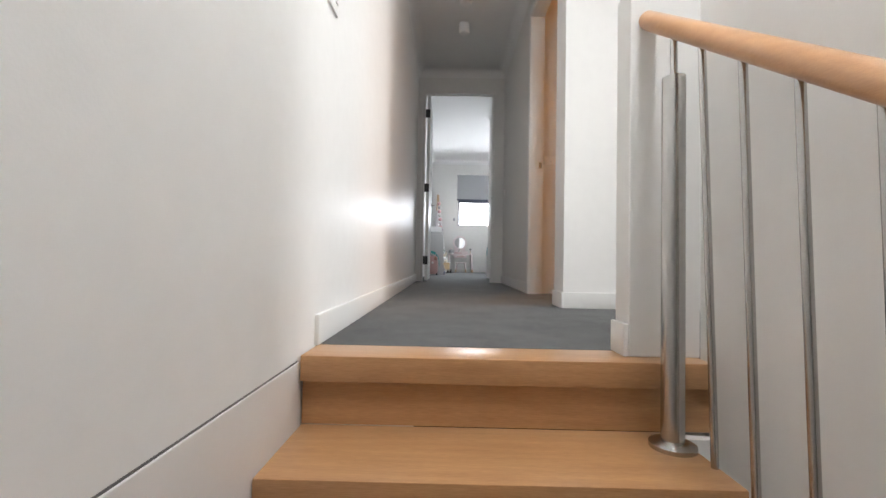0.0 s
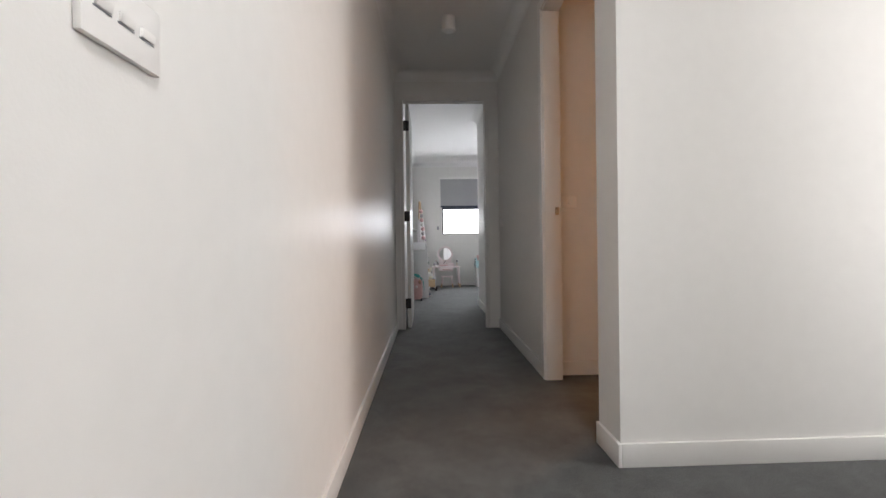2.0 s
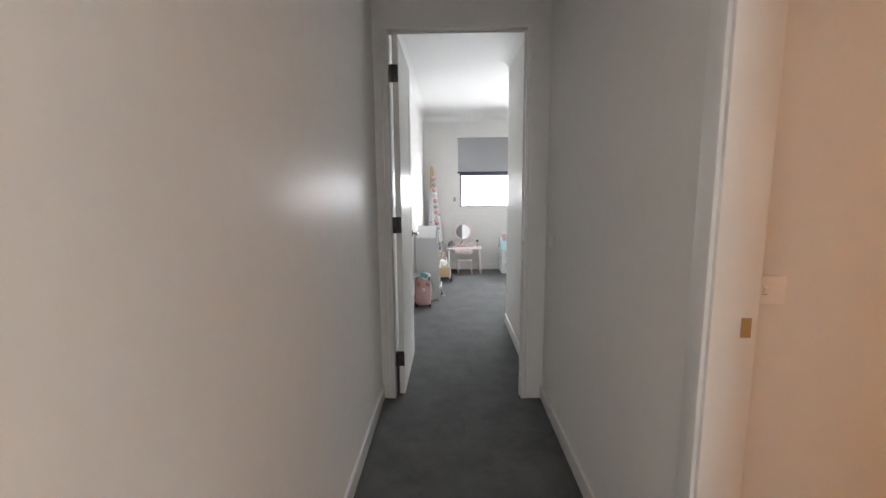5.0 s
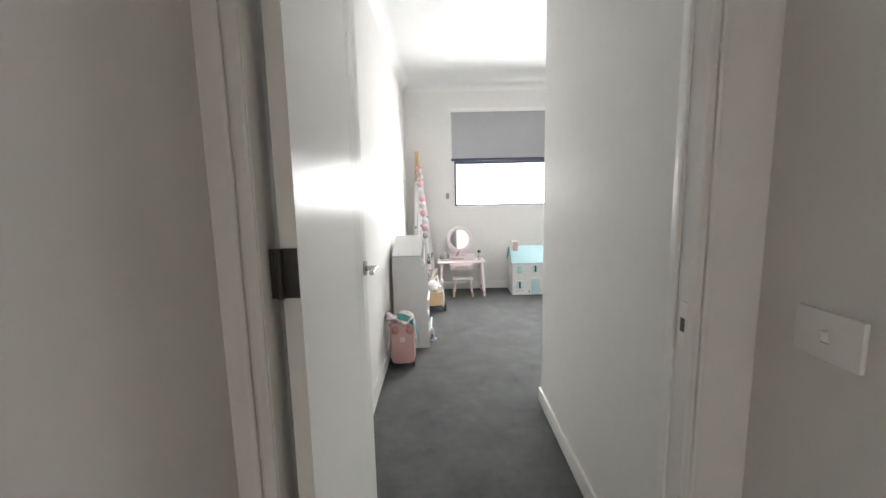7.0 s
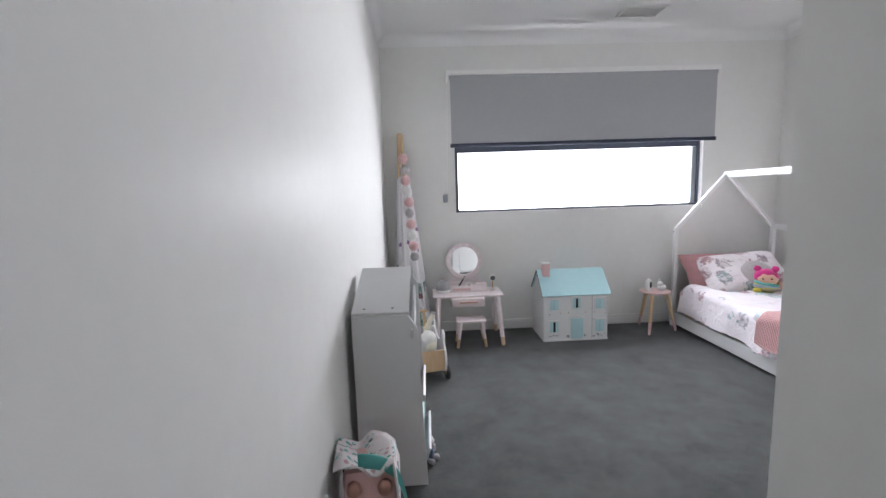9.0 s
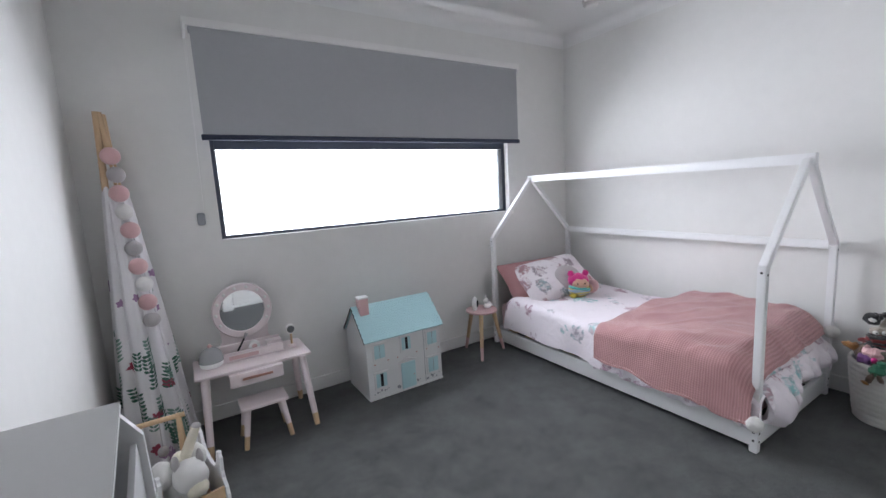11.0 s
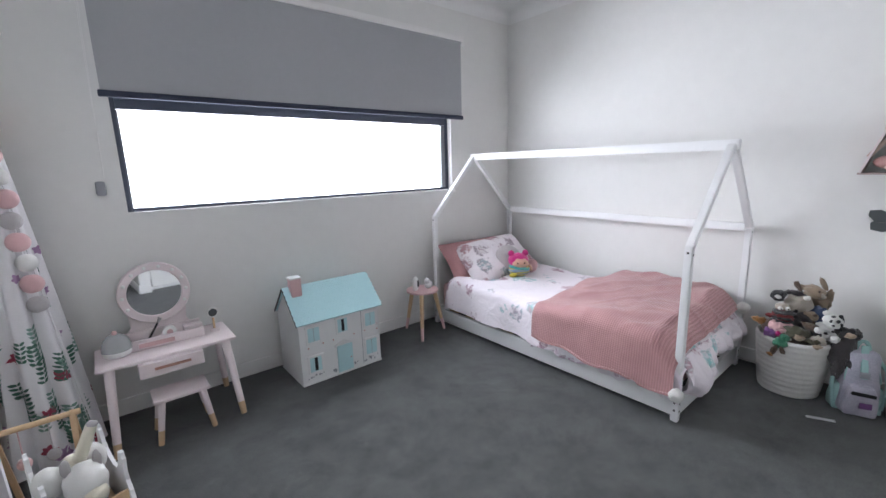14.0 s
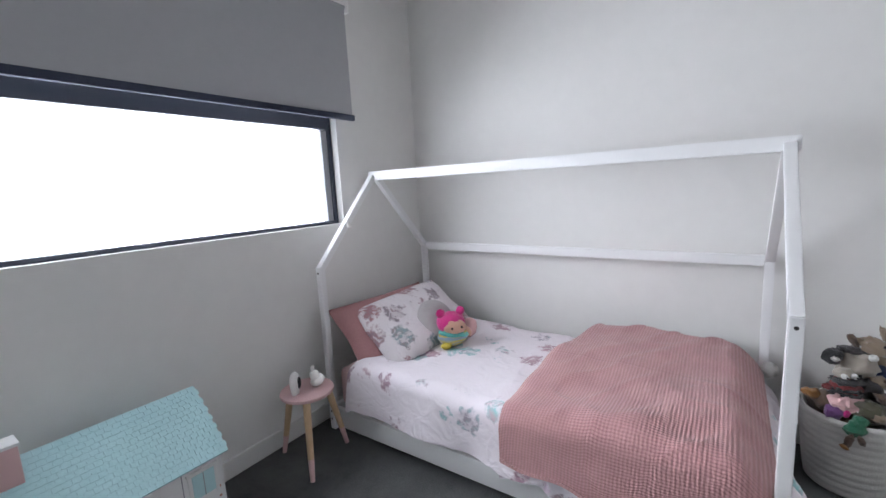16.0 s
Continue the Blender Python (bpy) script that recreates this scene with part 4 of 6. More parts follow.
for ya, za in ((Y0 - 0.022, EV - 0.018), (Y1, EV - 0.01)):
    bm = bmesh.new()
    beam(bm, ((X0 + X1) / 2, ya, za), ((X0 + X1) / 2, YM, RG), X1 - X0 + 0.03, 0.010, (1, 0, 0), 0.001)
    roof = part("roof", bm, AQUA, dh, "aqua shingled roof panel")
    if ya < YM:
        rows_, cols_ = 15, 26
        run = Vector((0, YM - ya, RG - za))
        up_ = Vector((0, -run.z, run.y)).normalized()
        wide_ = (X1 - X0 + 0.028) / cols_
        bm = bmesh.new()
        rnd = random.Random(8)
        for r in range(rows_):
            for c in range(cols_):
                x = X0 - 0.014 + (c + 0.5 + (0.22 if r % 2 else -0.22)) * wide_
                a = Vector((x, ya, za)) + run * (r / rows_) + up_ * (0.0062 + rnd.uniform(0, 0.0004))
                beam(bm, a, a + run * (1.05 / rows_) - up_ * 0.0009, wide_ * rnd.uniform(0.95, 0.985), 0.0016, (1, 0, 0), 0)
        tagged(part("shingles", bm, AQUA, roof, "small overlapping aqua roof shingles", smooth=False), kind="stuff")
    bm = bmesh.new()
    beam(bm, (X0 - 0.016, ya, za - 0.002), (X0 - 0.016, YM, RG - 0.002), 0.003, 0.012, (1, 0, 0), 0)
    part("roof_edge", bm, DARKSTEEL, roof)
ch = part("chimney", boxes((1.29, 4.165, 0.50, 1.35, 4.225, 0.625), bevel=0.002), PINKPAINT, dh, "pink chimney")
part("chimney_cap", boxes((1.286, 4.161, 0.625, 1.354, 4.229, 0.634), bevel=0.001), HOUSE, ch)
part("corner_line", boxes((X0 + 0.398, Y0 - 0.001, 0.014, X0 + 0.401, Y0 + 0.004, EV - 0.004)), GREYMATT, dh)


def small_window(x, z, w, h, open_=False, name="window"):
    p = part(name, boxes((x - w / 2, Y0 - 0.005, z - h / 2, x + w / 2, Y0 + 0.002, z + h / 2), bevel=0.001), AQUALIGHT, dh, "pale aqua shuttered window")
    part("frame", boxes((x - w / 2 - 0.012, Y0 - 0.004, z - h / 2 - 0.012, x - w / 2, Y0 + 0.002, z + h / 2 + 0.012), (x + w / 2, Y0 - 0.004, z - h / 2 - 0.012, x + w / 2 + 0.012, Y0 + 0.002, z + h / 2 + 0.012),
                        (x - w / 2, Y0 - 0.004, z - h / 2 - 0.012, x + w / 2, Y0 + 0.002, z - h / 2), bevel=0.001), HOUSE, p)
    part("lintel", boxes((x - w / 2 - 0.016, Y0 - 0.009, z + h / 2, x + w / 2 + 0.016, Y0 + 0.002, z + h / 2 + 0.012), bevel=0.001), HOUSE, p)
    if open_:
        # solid black block paints the dark inside of the open shutters
        part("gap", boxes((x - 0.007, Y0 - 0.0065, z - h / 2 + 0.004, x + 0.011, Y0, z + h / 2 - 0.004)), DARK, p, "black block painted as the shade inside the open window")
    else:
        part("gap", boxes((x - 0.001, Y0 - 0.0062, z - h / 2, x + 0.001, Y0, z + h / 2)), GREYMATT, p)


small_window(X0 + 0.085, 0.305, 0.07, 0.085)
small_window(X0 + 0.27, 0.315, 0.062, 0.085, True)
small_window(X0 + 0.462, 0.305, 0.07, 0.085)
small_window(X0 + 0.085, 0.12, 0.07, 0.09, True)
small_window(X0 + 0.462, 0.12, 0.075, 0.1)
dd = part("door", boxes((X0 + 0.225, Y0 - 0.006, 0.014, X0 + 0.325, Y0 + 0.002, 0.185), bevel=0.001), AQUALIGHT, dh, "pale aqua front door")
bm = bmesh.new()
for a, b in (((X0 + 0.21, 0.19), (X0 + 0.275, 0.215)), ((X0 + 0.275, 0.215), (X0 + 0.34, 0.19))):
    beam(bm, (a[0], Y0 - 0.005, a[1]), (b[0], Y0 - 0.005, b[1]), 0.012, 0.008, (0, 1, 0), 0)
part("pediment", bm, HOUSE, dd)
bm = bmesh.new()
ball(bm, (X0 + 0.312, Y0 - 0.008, 0.095), 0.004)
part("knob", bm, COPPER, dd)
bm = bmesh.new()
rnd = random.Random(5)
for k in range(34):
    x = rnd.choice([X0 + 0.02 + rnd.random() * 0.14, X0 + 0.41 + rnd.random() * 0.1, X0 + 0.2, X0 + 0.345]) + rnd.uniform(-0.012, 0.012)
    ball(bm, (x, Y0 - 0.001, 0.026 + rnd.random() * 0.026), rnd.uniform(0.003, 0.007), 0.002, None, None, 7, 5)
tagged(part("painted_flowers", bm, GREYMATT, dh, "small painted grey flowers"), kind="stuff")
for x, z in ((0.05, 0.225), (0.14, 0.235), (0.205, 0.235), (0.345, 0.235), (0.42, 0.235), (0.51, 0.225), (0.51, 0.26)):
    bm = bmesh.new()
    ball(bm, (X0 + x, Y0 - 0.0005, z), 0.005, 0.002, None, None, 8, 5)
    part("painted_dot", bm, COPPER, dh)

# ---- vanity ----
van = thing("vanity_table", "pale pink child's vanity table with a round mirror", "vanity table")
part("tabletop", boxes((0.372, 4.085, 0.387, 0.952, 4.385, 0.405), bevel=0.007), PALEPINK, van)
for x, y in ((0.42, 4.13), (0.905, 4.13), (0.42, 4.34), (0.905, 4.34)):
    ox, oy = (-0.022 if x < 0.6 else 0.022), (-0.135 if y < 4.2 else 0.055)
    a, b = Vector((x, y, 0.388)), Vector((x + ox, y + oy * 0.9, 0.005))
    m = a.lerp(b, 0.84)
    leg = part("leg", tube(bmesh.new(), a, m, 0.021, 0.0165), PALEPINK, van)
    part("leg_tip", tube(bmesh.new(), m, b, 0.0166, 0.014), PINE, leg, "bare wood leg tip")
dr = part("drawer", boxes((0.525, 4.062, 0.318, 0.790, 4.34, 0.386), bevel=0.004), PALEPINK, van)
part("drawer_handle", boxes((0.585, 4.05, 0.350, 0.735, 4.062, 0.362), bevel=0.004), COPPER, dr, "rose gold bar handle")
tray = part("tray", boxes((0.49, 4.22, 0.405, 0.83, 4.232, 0.455), (0.49, 4.33, 0.405, 0.83, 4.342, 0.47), (0.49, 4.232, 0.405, 0.50, 4.33, 0.455), (0.82, 4.232, 0.405, 0.83, 4.33, 0.455),
                              (0.50, 4.232, 0.405, 0.82, 4.33, 0.412), (0.54, 4.2155, 0.415, 0.70, 4.22, 0.442), bevel=0.002), PALEPINK, van)
# raised strip; its deeper pink paints the shade of the tray's open recess
part("slot", boxes((0.545, 4.2125, 0.418, 0.695, 4.2155, 0.439)), PINKPAINT, tray)
MC = Vector((0.652, 4.335, 0.655))
bm = bmesh.new()
outer, inner = 0.158, 0.118
n_ = 56
rings = []
for r, y in ((inner, -0.004), (inner + 0.004, -0.011), (outer - 0.005, -0.011), (outer, -0.005), (outer, 0.011), (inner, 0.011)):
    rings.append([bm.verts.new(MC + Vector((r * math.cos(k * math.tau / n_), y, r * math.sin(k * math.tau / n_)))) for k in range(n_)])
for p, q in zip(rings, rings[1:] + rings[:1]):
    for k in range(n_):
        bm.faces.new((p[k], p[(k + 1) % n_], q[(k + 1) % n_], q[k]))
bmesh.ops.recalc_face_normals(bm, faces=bm.faces)
mf = part("mirror_frame", bm, PALEPINK, van, "round pale frame with small bulbs")
part("mirror_glass", tube(bmesh.new(), MC + Vector((0, 0.004, 0)), MC + Vector((0, -0.003, 0)), inner + 0.001, sides=56), MIRROR, mf, "silver mirror glass")
for k in range(10):
    a = math.pi * (-0.15 + 1.3 * k / 9)
    bm = bmesh.new()
    ball(bm, MC + Vector((0.138 * math.cos(a), -0.011, 0.138 * math.sin(a))), 0.009, 0.006, 0.009, None, 10, 6)
    part("bulb", bm, PLASTIC, mf, "white toy bulb")
swing = Matrix.Translation(MC) @ Matrix.Rotation(radians(2.9), 4, "Z") @ Matrix.Translation(-MC)
for ob in [mf] + list(mf.children):
    ob.data.transform(swing)
bm = bmesh.new()
foot = [(-0.175, -0.25), (0.175, -0.25), (0.175, -0.218), (0.140, -0.200), (0.122, -0.165), (0.128, -0.105), (-0.128, -0.105), (-0.122, -0.165), (-0.140, -0.200), (-0.175, -0.218)]
f0 = [bm.verts.new(MC + Vector((x, 0.013, z))) for x, z in foot]
f1 = [bm.verts.new(MC + Vector((x, 0.029, z))) for x, z in foot]
bm.faces.new(f0), bm.faces.new(f1[::-1])
for k in range(10):
    bm.faces.new((f0[k], f1[k], f1[(k + 1) % 10], f0[(k + 1) % 10]))
bmesh.ops.recalc_face_normals(bm, faces=bm.faces)
part("mirror_foot", bm, PALEPINK, van)
st = thing("vanity_stool", "small pale pink stool under the vanity", "stool", (0.672, 4.075, 0))
part("seat", boxes((-0.118, -0.078, 0.202, 0.118, 0.078, 0.222), bevel=0.008), PALEPINK, st)
for x in (-0.085, 0.085):
    for y in (-0.055, 0.055):
        a, b = Vector((x, y, 0.203)), Vector((x * 1.34, y * 1.5, 0.004))
        m = a.lerp(b, 0.66)
        leg = part("leg", tube(bmesh.new(), a, m, 0.0165, 0.0135), PALEPINK, st)
        part("leg_tip", tube(bmesh.new(), m, b, 0.0136, 0.012), PINE, leg, "bare wood leg tip")

FROST = material("frosted_plastic", (0.70, 0.72, 0.73), 0.22, amount=0.1, scale=30)
FROST.node_tree.nodes["Principled BSDF"].inputs["Transmission Weight"].default_value = 0.55
hum = thing("humidifier", "grey and white dome-shaped humidifier on the vanity", "humidifier", (0.462, 4.235, 0.405))
part("base", lathe(bmesh.new(), [(0.048, 0), (0.056, 0.008), (0.06, 0.028)]), PLASTIC, hum, "white base")
part("dome", lathe(bmesh.new(), [(0.0605, 0.0285), (0.06, 0.05), (0.05, 0.08), (0.03, 0.1), (0.012, 0.106)]), FROST, hum, "frosted grey dome")
part("nozzle", lathe(bmesh.new(), [(0.011, 0.106), (0.011, 0.116), (0.006, 0.122)]), PINKPAINT, hum)
hm = thing("hand_mirror", "small round toy mirror on a wooden stand", "toy mirror", (0.885, 4.255, 0.405))
part("foot", lathe(bmesh.new(), [(0.024, 0), (0.024, 0.014), (0.01, 0.016)]), PALEPINK, hm)
part("stem", tube(bmesh.new(), (0, 0, 0.015), (0, 0, 0.085), 0.006), PINE, hm)
bm = bmesh.new()
tube(bm, (0, -0.008, 0.105), (0, 0.008, 0.105), 0.028, sides=28)
hd = part("frame", bm, PLASTIC, hm)
part("glass", tube(bmesh.new(), (0, -0.0095, 0.105), (0, -0.008, 0.105), 0.021, sides=28), BUTTERFLY, hd, "dark printed face")
pot = thing("powder_pot", "round white toy powder pot with pink centre", "toy", (0.682, 4.275, 0.413))
bm = bmesh.new()
tube(bm, (0, -0.028, 0.045), (0, -0.008, 0.045), 0.03, sides=28)
part("case", bm, PLASTIC, pot)
part("puff", tube(bmesh.new(), (0, -0.031, 0.045), (0, -0.028, 0.045), 0.014, sides=20), PINKPAINT, pot)
part("stand", boxes((-0.02, -0.028, 0, 0.02, 0.0, 0.02)), PLASTIC, pot)
br = thing("makeup_brush", "toy makeup brush with a dark handle", "toy", (0.585, 4.29, 0.413))
part("handle", tube(bmesh.new(), (0, 0, 0.003), (0.055, 0.02, 0.085), 0.005, sides=10), DARK, br)
part("bristles", tube(bmesh.new(), (0.055, 0.02, 0.085), (0.07, 0.025, 0.11), 0.005, 0.010, sides=10), GREYPLUSH, br)
bx = solo("trinket_box", boxes((0, 0, 0, 0.085, 0.05, 0.055), bevel=0.004), PALEPINK, "small pale pink trinket box on the vanity", "box", (0.745, 4.25, 0.412))

# ---- toy shelf by the wall ----
ts = thing("sling_bookshelf", "pale grey children's bookshelf with a sloping top", "bookshelf", (0.030, 2.43, 0))
D, Z0, Z1 = 0.35, 0.762, 0.886
front = lambda z: 0.275 - 0.055 * max(0.0, z - 0.06) / 0.8


def side_panel(y, top):
    bm = bmesh.new()
    pr = [(0, 0), (0.282, 0), (0.262, top - 0.055), (0.228, top), (0, top)]
    f0_ = [bm.verts.new((x, y, z)) for x, z in pr]
    f1_ = [bm.verts.new((x, y + 0.016, z)) for x, z in pr]
    bm.faces.new(f0_), bm.faces.new(f1_[::-1])
    for k in range(5):
        bm.faces.new((f0_[k], f1_[k], f1_[(k + 1) % 5], f0_[(k + 1) % 5]))
    bmesh.ops.recalc_face_normals(bm, faces=bm.faces)
    return bm


part("side_panel", side_panel(0, Z0 - 0.016), LIGHTGREY, ts, smooth=False)
part("side_panel", side_panel(D - 0.016, Z1 - 0.024), LIGHTGREY, ts, smooth=False)
part("back_panel", boxes((0, 0.016, 0, 0.01, D - 0.016, Z0 - 0.02)), LIGHTGREY, ts)
bm = bmesh.new()
beam(bm, (0.116, -0.004, Z0 - 0.007), (0.116, D + 0.004, Z1 - 0.007), 0.232, 0.015, (1, 0, 0), 0.002)
part("sloping_top", bm, LIGHTGREY, ts, "smooth grey sloping top panel")
for z in (0.05, 0.29, 0.53):
    f = front(z)
    bm = bmesh.new()
    beam(bm, (0.012, D / 2, z + 0.09), (f - 0.03, D / 2, z), D - 0.034, 0.012, (0, 1, 0), 0.001)
    part("sloping_shelf", bm, LIGHTGREY, ts)
    bm = bmesh.new()
    beam(bm, (f - 0.03, D / 2, z - 0.006), (f + 0.022, D / 2, z + 0.105), D - 0.034, 0.012, (0, 1, 0), 0.002)
    if z > 0.5:
        bm = beam(bmesh.new(), (0.243, 0.008, Z0 - 0.135), (0.245, D - 0.008, Z1 - 0.145), 0.011, 0.125, (1, 0, 0), 0.001)
    part("front_ledge", bm, LIGHTGREY, ts, "tilted front ledge")
sl = (Z1 - Z0) / D
for x in (0.05, 0.165):
    bm = bmesh.new()
    tube(bm, (x, 0.026, Z0 + 0.026 * sl - 0.001), (x, 0.0255, Z0 + 0.026 * sl + 0.0022), 0.0065, sides=12)
    part("screw", bm, DARKSTEEL, ts)
rnd = random.Random(3)
for z, n in ((0.05, 4), (0.30, 3)):
    for k in range(n):
        w = 0.02 + 0.012 * rnd.random()
        bk_ = solo("picture_book", boxes((0, 0, 0, w, 0.18 + 0.05 * rnd.random(), 0.17 + 0.03 * rnd.random()), bevel=0.002), [BLUEP, GREYMATT, PINKPAINT, AQUALIGHT][k % 4],
                   "child's picture book standing in the bookshelf", "book", (0.04 + 0.10 + k * 0.03, 2.47 + 0.06 * rnd.random(), z + 0.05 - k * 0.011), 0, group="picture books")
        bk_.rotation_euler = (0, radians(14), 0)
plush("soft_toy", "dark blue plush toy slumped in the lowest shelf ledge", (0.315, 2.60, 0.0), 60, 0.11, BLUEP, GREYPLUSH, BLUEP, GREYPLUSH)

# ---- ride-on suitcase with a towel ----
su = thing("ride_on_suitcase", "pink child's ride-on suitcase standing upright", "suitcase", (0.124, 2.132, 0), 4)


def loaf(x, y, z, bev):
    return boxes((-x / 2, -y / 2, 0, x / 2, y / 2, z), bevel=bev)


bm = loaf(0.185, 0.17, 0.33, 0.055)
bmesh.ops.translate(bm, vec=(0, 0, 0.018), verts=bm.verts)
part("shell", bm, SUITPINK, su)
part("seam", boxes((-0.094, -0.006, 0.06, -0.0915, 0.006, 0.31), (0.0915, -0.006, 0.06, 0.094, 0.006, 0.31)), RUBBER, su)
for x in (-0.05, 0.05):
    bm = bmesh.new()
    ball(bm, (x, -0.086, 0.285), 0.025, 0.022, 0.03)
    part("handle_knob", bm, COPPER, su, "rose gold horn-shaped grip")
bm = bmesh.new()
ball(bm, (0, -0.086, 0.215), 0.021, 0.008, 0.021)
part("badge", bm, PALEPINK, su, "round pale badge")
part("rib", boxes((-0.004, -0.089, 0.06, 0.004, -0.083, 0.19), bevel=0.002), SUITPINK, su)
for x in (-0.075, 0.075):
    for y in (-0.06, 0.06):
        bm = bmesh.new()
        tube(bm, (x - 0.01, y, 0.02), (x + 0.01, y, 0.02), 0.02, sides=18)
        part("wheel", bm, RUBBER, su)


def towel(u, v):
    a = -0.11 + u * 0.24
    z = 0.362 + 0.022 * math.sin(u * 9 + v * 3) + 0.025 * ripple(u, v, 1, 4)
    over = max(0.0, a - 0.085)
    return (a - over * 0.7, -0.10 + v * 0.19, z - over * 3.2 * (0.5 + 0.5 * (1 - v))), (u, v)


TOWEL = printed("palm_print_towel", (0.72, 0.66, 0.66), [(0.06, 0.16, 0.15), (0.08, 0.42, 0.38), (0.55, 0.30, 0.33)], 0.09, 0.34)
twob = solo("towel", cloth(towel, 26, 20, 0.008), TOWEL, "crumpled palm-print towel draped over the suitcase", "towel", (0.124, 2.132, 0), 4)


def strap(u, v):
    return (-0.03 + 0.155 * math.sin(u * 1.7) + 0.01 * math.sin(u * 6), -0.102 + 0.05 * u, 0.392 - 0.21 * u ** 1.6 + (v - 0.5) * 0.05), (u, v)


solo("teal_strap", cloth(strap, 18, 3, 0.004), TEAL, "teal cloth carrying strap hanging off the suitcase", "strap", (0.124, 2.132, 0), 4)

# ---- rabbit cart ----
ca = thing("rabbit_cart", "white wooden push cart with rabbit-shaped sides", "toy cart", (0.305, 3.55, 0), 13)
sil = [(-0.16, 0.06), (0.13, 0.05), (0.165, 0.09), (0.17, 0.2), (0.12, 0.245), (0.135, 0.33), (0.10, 0.345), (0.06, 0.25), (-0.02, 0.235), (-0.10, 0.27), (-0.125, 0.34), (-0.16, 0.335), (-0.17, 0.22)]
for x in (-0.1, 0.1):
    bm = bmesh.new()
    a_ = [bm.verts.new((x - 0.006, -y, z)) for y, z in sil]
    b_ = [bm.verts.new((x + 0.006, -y, z)) for y, z in sil]
    bm.faces.new(a_), bm.faces.new(b_[::-1])
    for k in range(len(sil)):
        bm.faces.new((a_[k], b_[k], b_[(k + 1) % len(sil)], a_[(k + 1) % len(sil)]))
    bmesh.ops.recalc_face_normals(bm, faces=bm.faces)
    bmesh.ops.bevel(bm, geom=[e for e in bm.edges if abs(e.verts[0].co.x - e.verts[1].co.x) > 0.001], offset=0.014, segments=3, affect="EDGES")
    part("rabbit_side", bm, WHITEPAINT, ca, "white rabbit silhouette panel")
part("front_panel", boxes((-0.093, -0.155, 0.075, 0.093, -0.143, 0.215), bevel=0.004), PINE, ca, "bare wood front panel")
part("back_board", boxes((-0.093, 0.143, 0.075, 0.093, 0.155, 0.215), bevel=0.004), PINE, ca)
part("tray_floor", boxes((-0.094, -0.143, 0.07, 0.094, 0.143, 0.08)), PINE, ca)
for x in (-0.118, 0.118):
    for y in (-0.12, 0.12):
        bm = bmesh.new()
        tube(bm, (x - 0.01, y, 0.045), (x + 0.01, y, 0.045), 0.045, sides=24)
        w_ = part("wheel", bm, RUBBER, ca)
        bm = bmesh.new()
        tube(bm, (x - 0.012, y, 0.045), (x + 0.012, y, 0.045), 0.016, sides=16)
        part("hub", bm, PINE, w_)


def blob(mat, c, rx, ry=None, rz=None, rot=None):
    bm = bmesh.new()
    ball(bm, c, rx, ry, rz, rot, 16, 10)
    for v in bm.verts:
        v.co += Vector((1, 1, 1)) * 0.004 * noise.noise(v.co * 40)
    return bm, mat


IVORY = plush_mat("ivory_plush", (0.74, 0.69, 0.56), 0.2)
un = thing("soft_toy", "white plush unicorn with a cream horn in the cart", "soft toy", (0.305, 3.54, 0.082), 10)


def lump(nm, mat, c, rx, ry, rz, up=None):
    bm, _ = blob(mat, c, rx, ry, rz)
    return part(nm, bm, mat, up or un)


lump("body", WHITEPLUSH, (0, 0.02, 0.10), 0.075, 0.11, 0.08)
uh = lump("head", WHITEPLUSH, (0.01, -0.07, 0.19), 0.06, 0.075, 0.06)
lump("muzzle", IVORY, (0.02, -0.125, 0.165), 0.036, 0.04, 0.032, uh)
lump("ear", GREYPLUSH, (-0.03, -0.06, 0.25), 0.014, 0.01, 0.035, uh)
lump("ear", GREYPLUSH, (0.05, -0.06, 0.245), 0.014, 0.01, 0.035, uh)
lump("mane", IVORY, (-0.005, 0.02, 0.21), 0.03, 0.05, 0.04, uh)
lump("leg", WHITEPLUSH, (-0.07, 0.02, 0.185), 0.045, 0.06, 0.05)
lump("leg", WHITEPLUSH, (0.06, 0.04, 0.20), 0.03, 0.03, 0.05)
bm = bmesh.new()
tube(bm, (0.005, 0.0, 0.22), (0.058, -0.012, 0.345), 0.021, 0.017, 16)
hn = part("horn", bm, IVORY, uh, "cream stuffed horn")
lump("horn_tip", GREYPLUSH, (0.060, -0.013, 0.349), 0.017, 0.017, 0.012, hn)

# ---- folded play tent in the corner ----
tent = thing("folded_play_tent", "folded teepee play tent leaning in the room corner", "play tent")
APEX = Vector((0.150, 4.345, 1.50))
feet = [Vector((0.075, 4.385, 0)), Vector((0.30, 4.33, 0)), Vector((0.10, 4.12, 0)), Vector((0.25, 4.13, 0))]
for k, f_ in enumerate(feet):
    d = (APEX - f_).normalized()
    a = f_ + Vector((0, 0, 0.014))
    end = APEX + d * 0.235 + Vector(((k % 2 - 0.5) * 0.045, (k // 2 - 0.5) * 0.03, 0))
    part("pole", tube(bmesh.new(), a, end, 0.0145, 0.0135, 14), PINE, tent, "round pine tent pole")


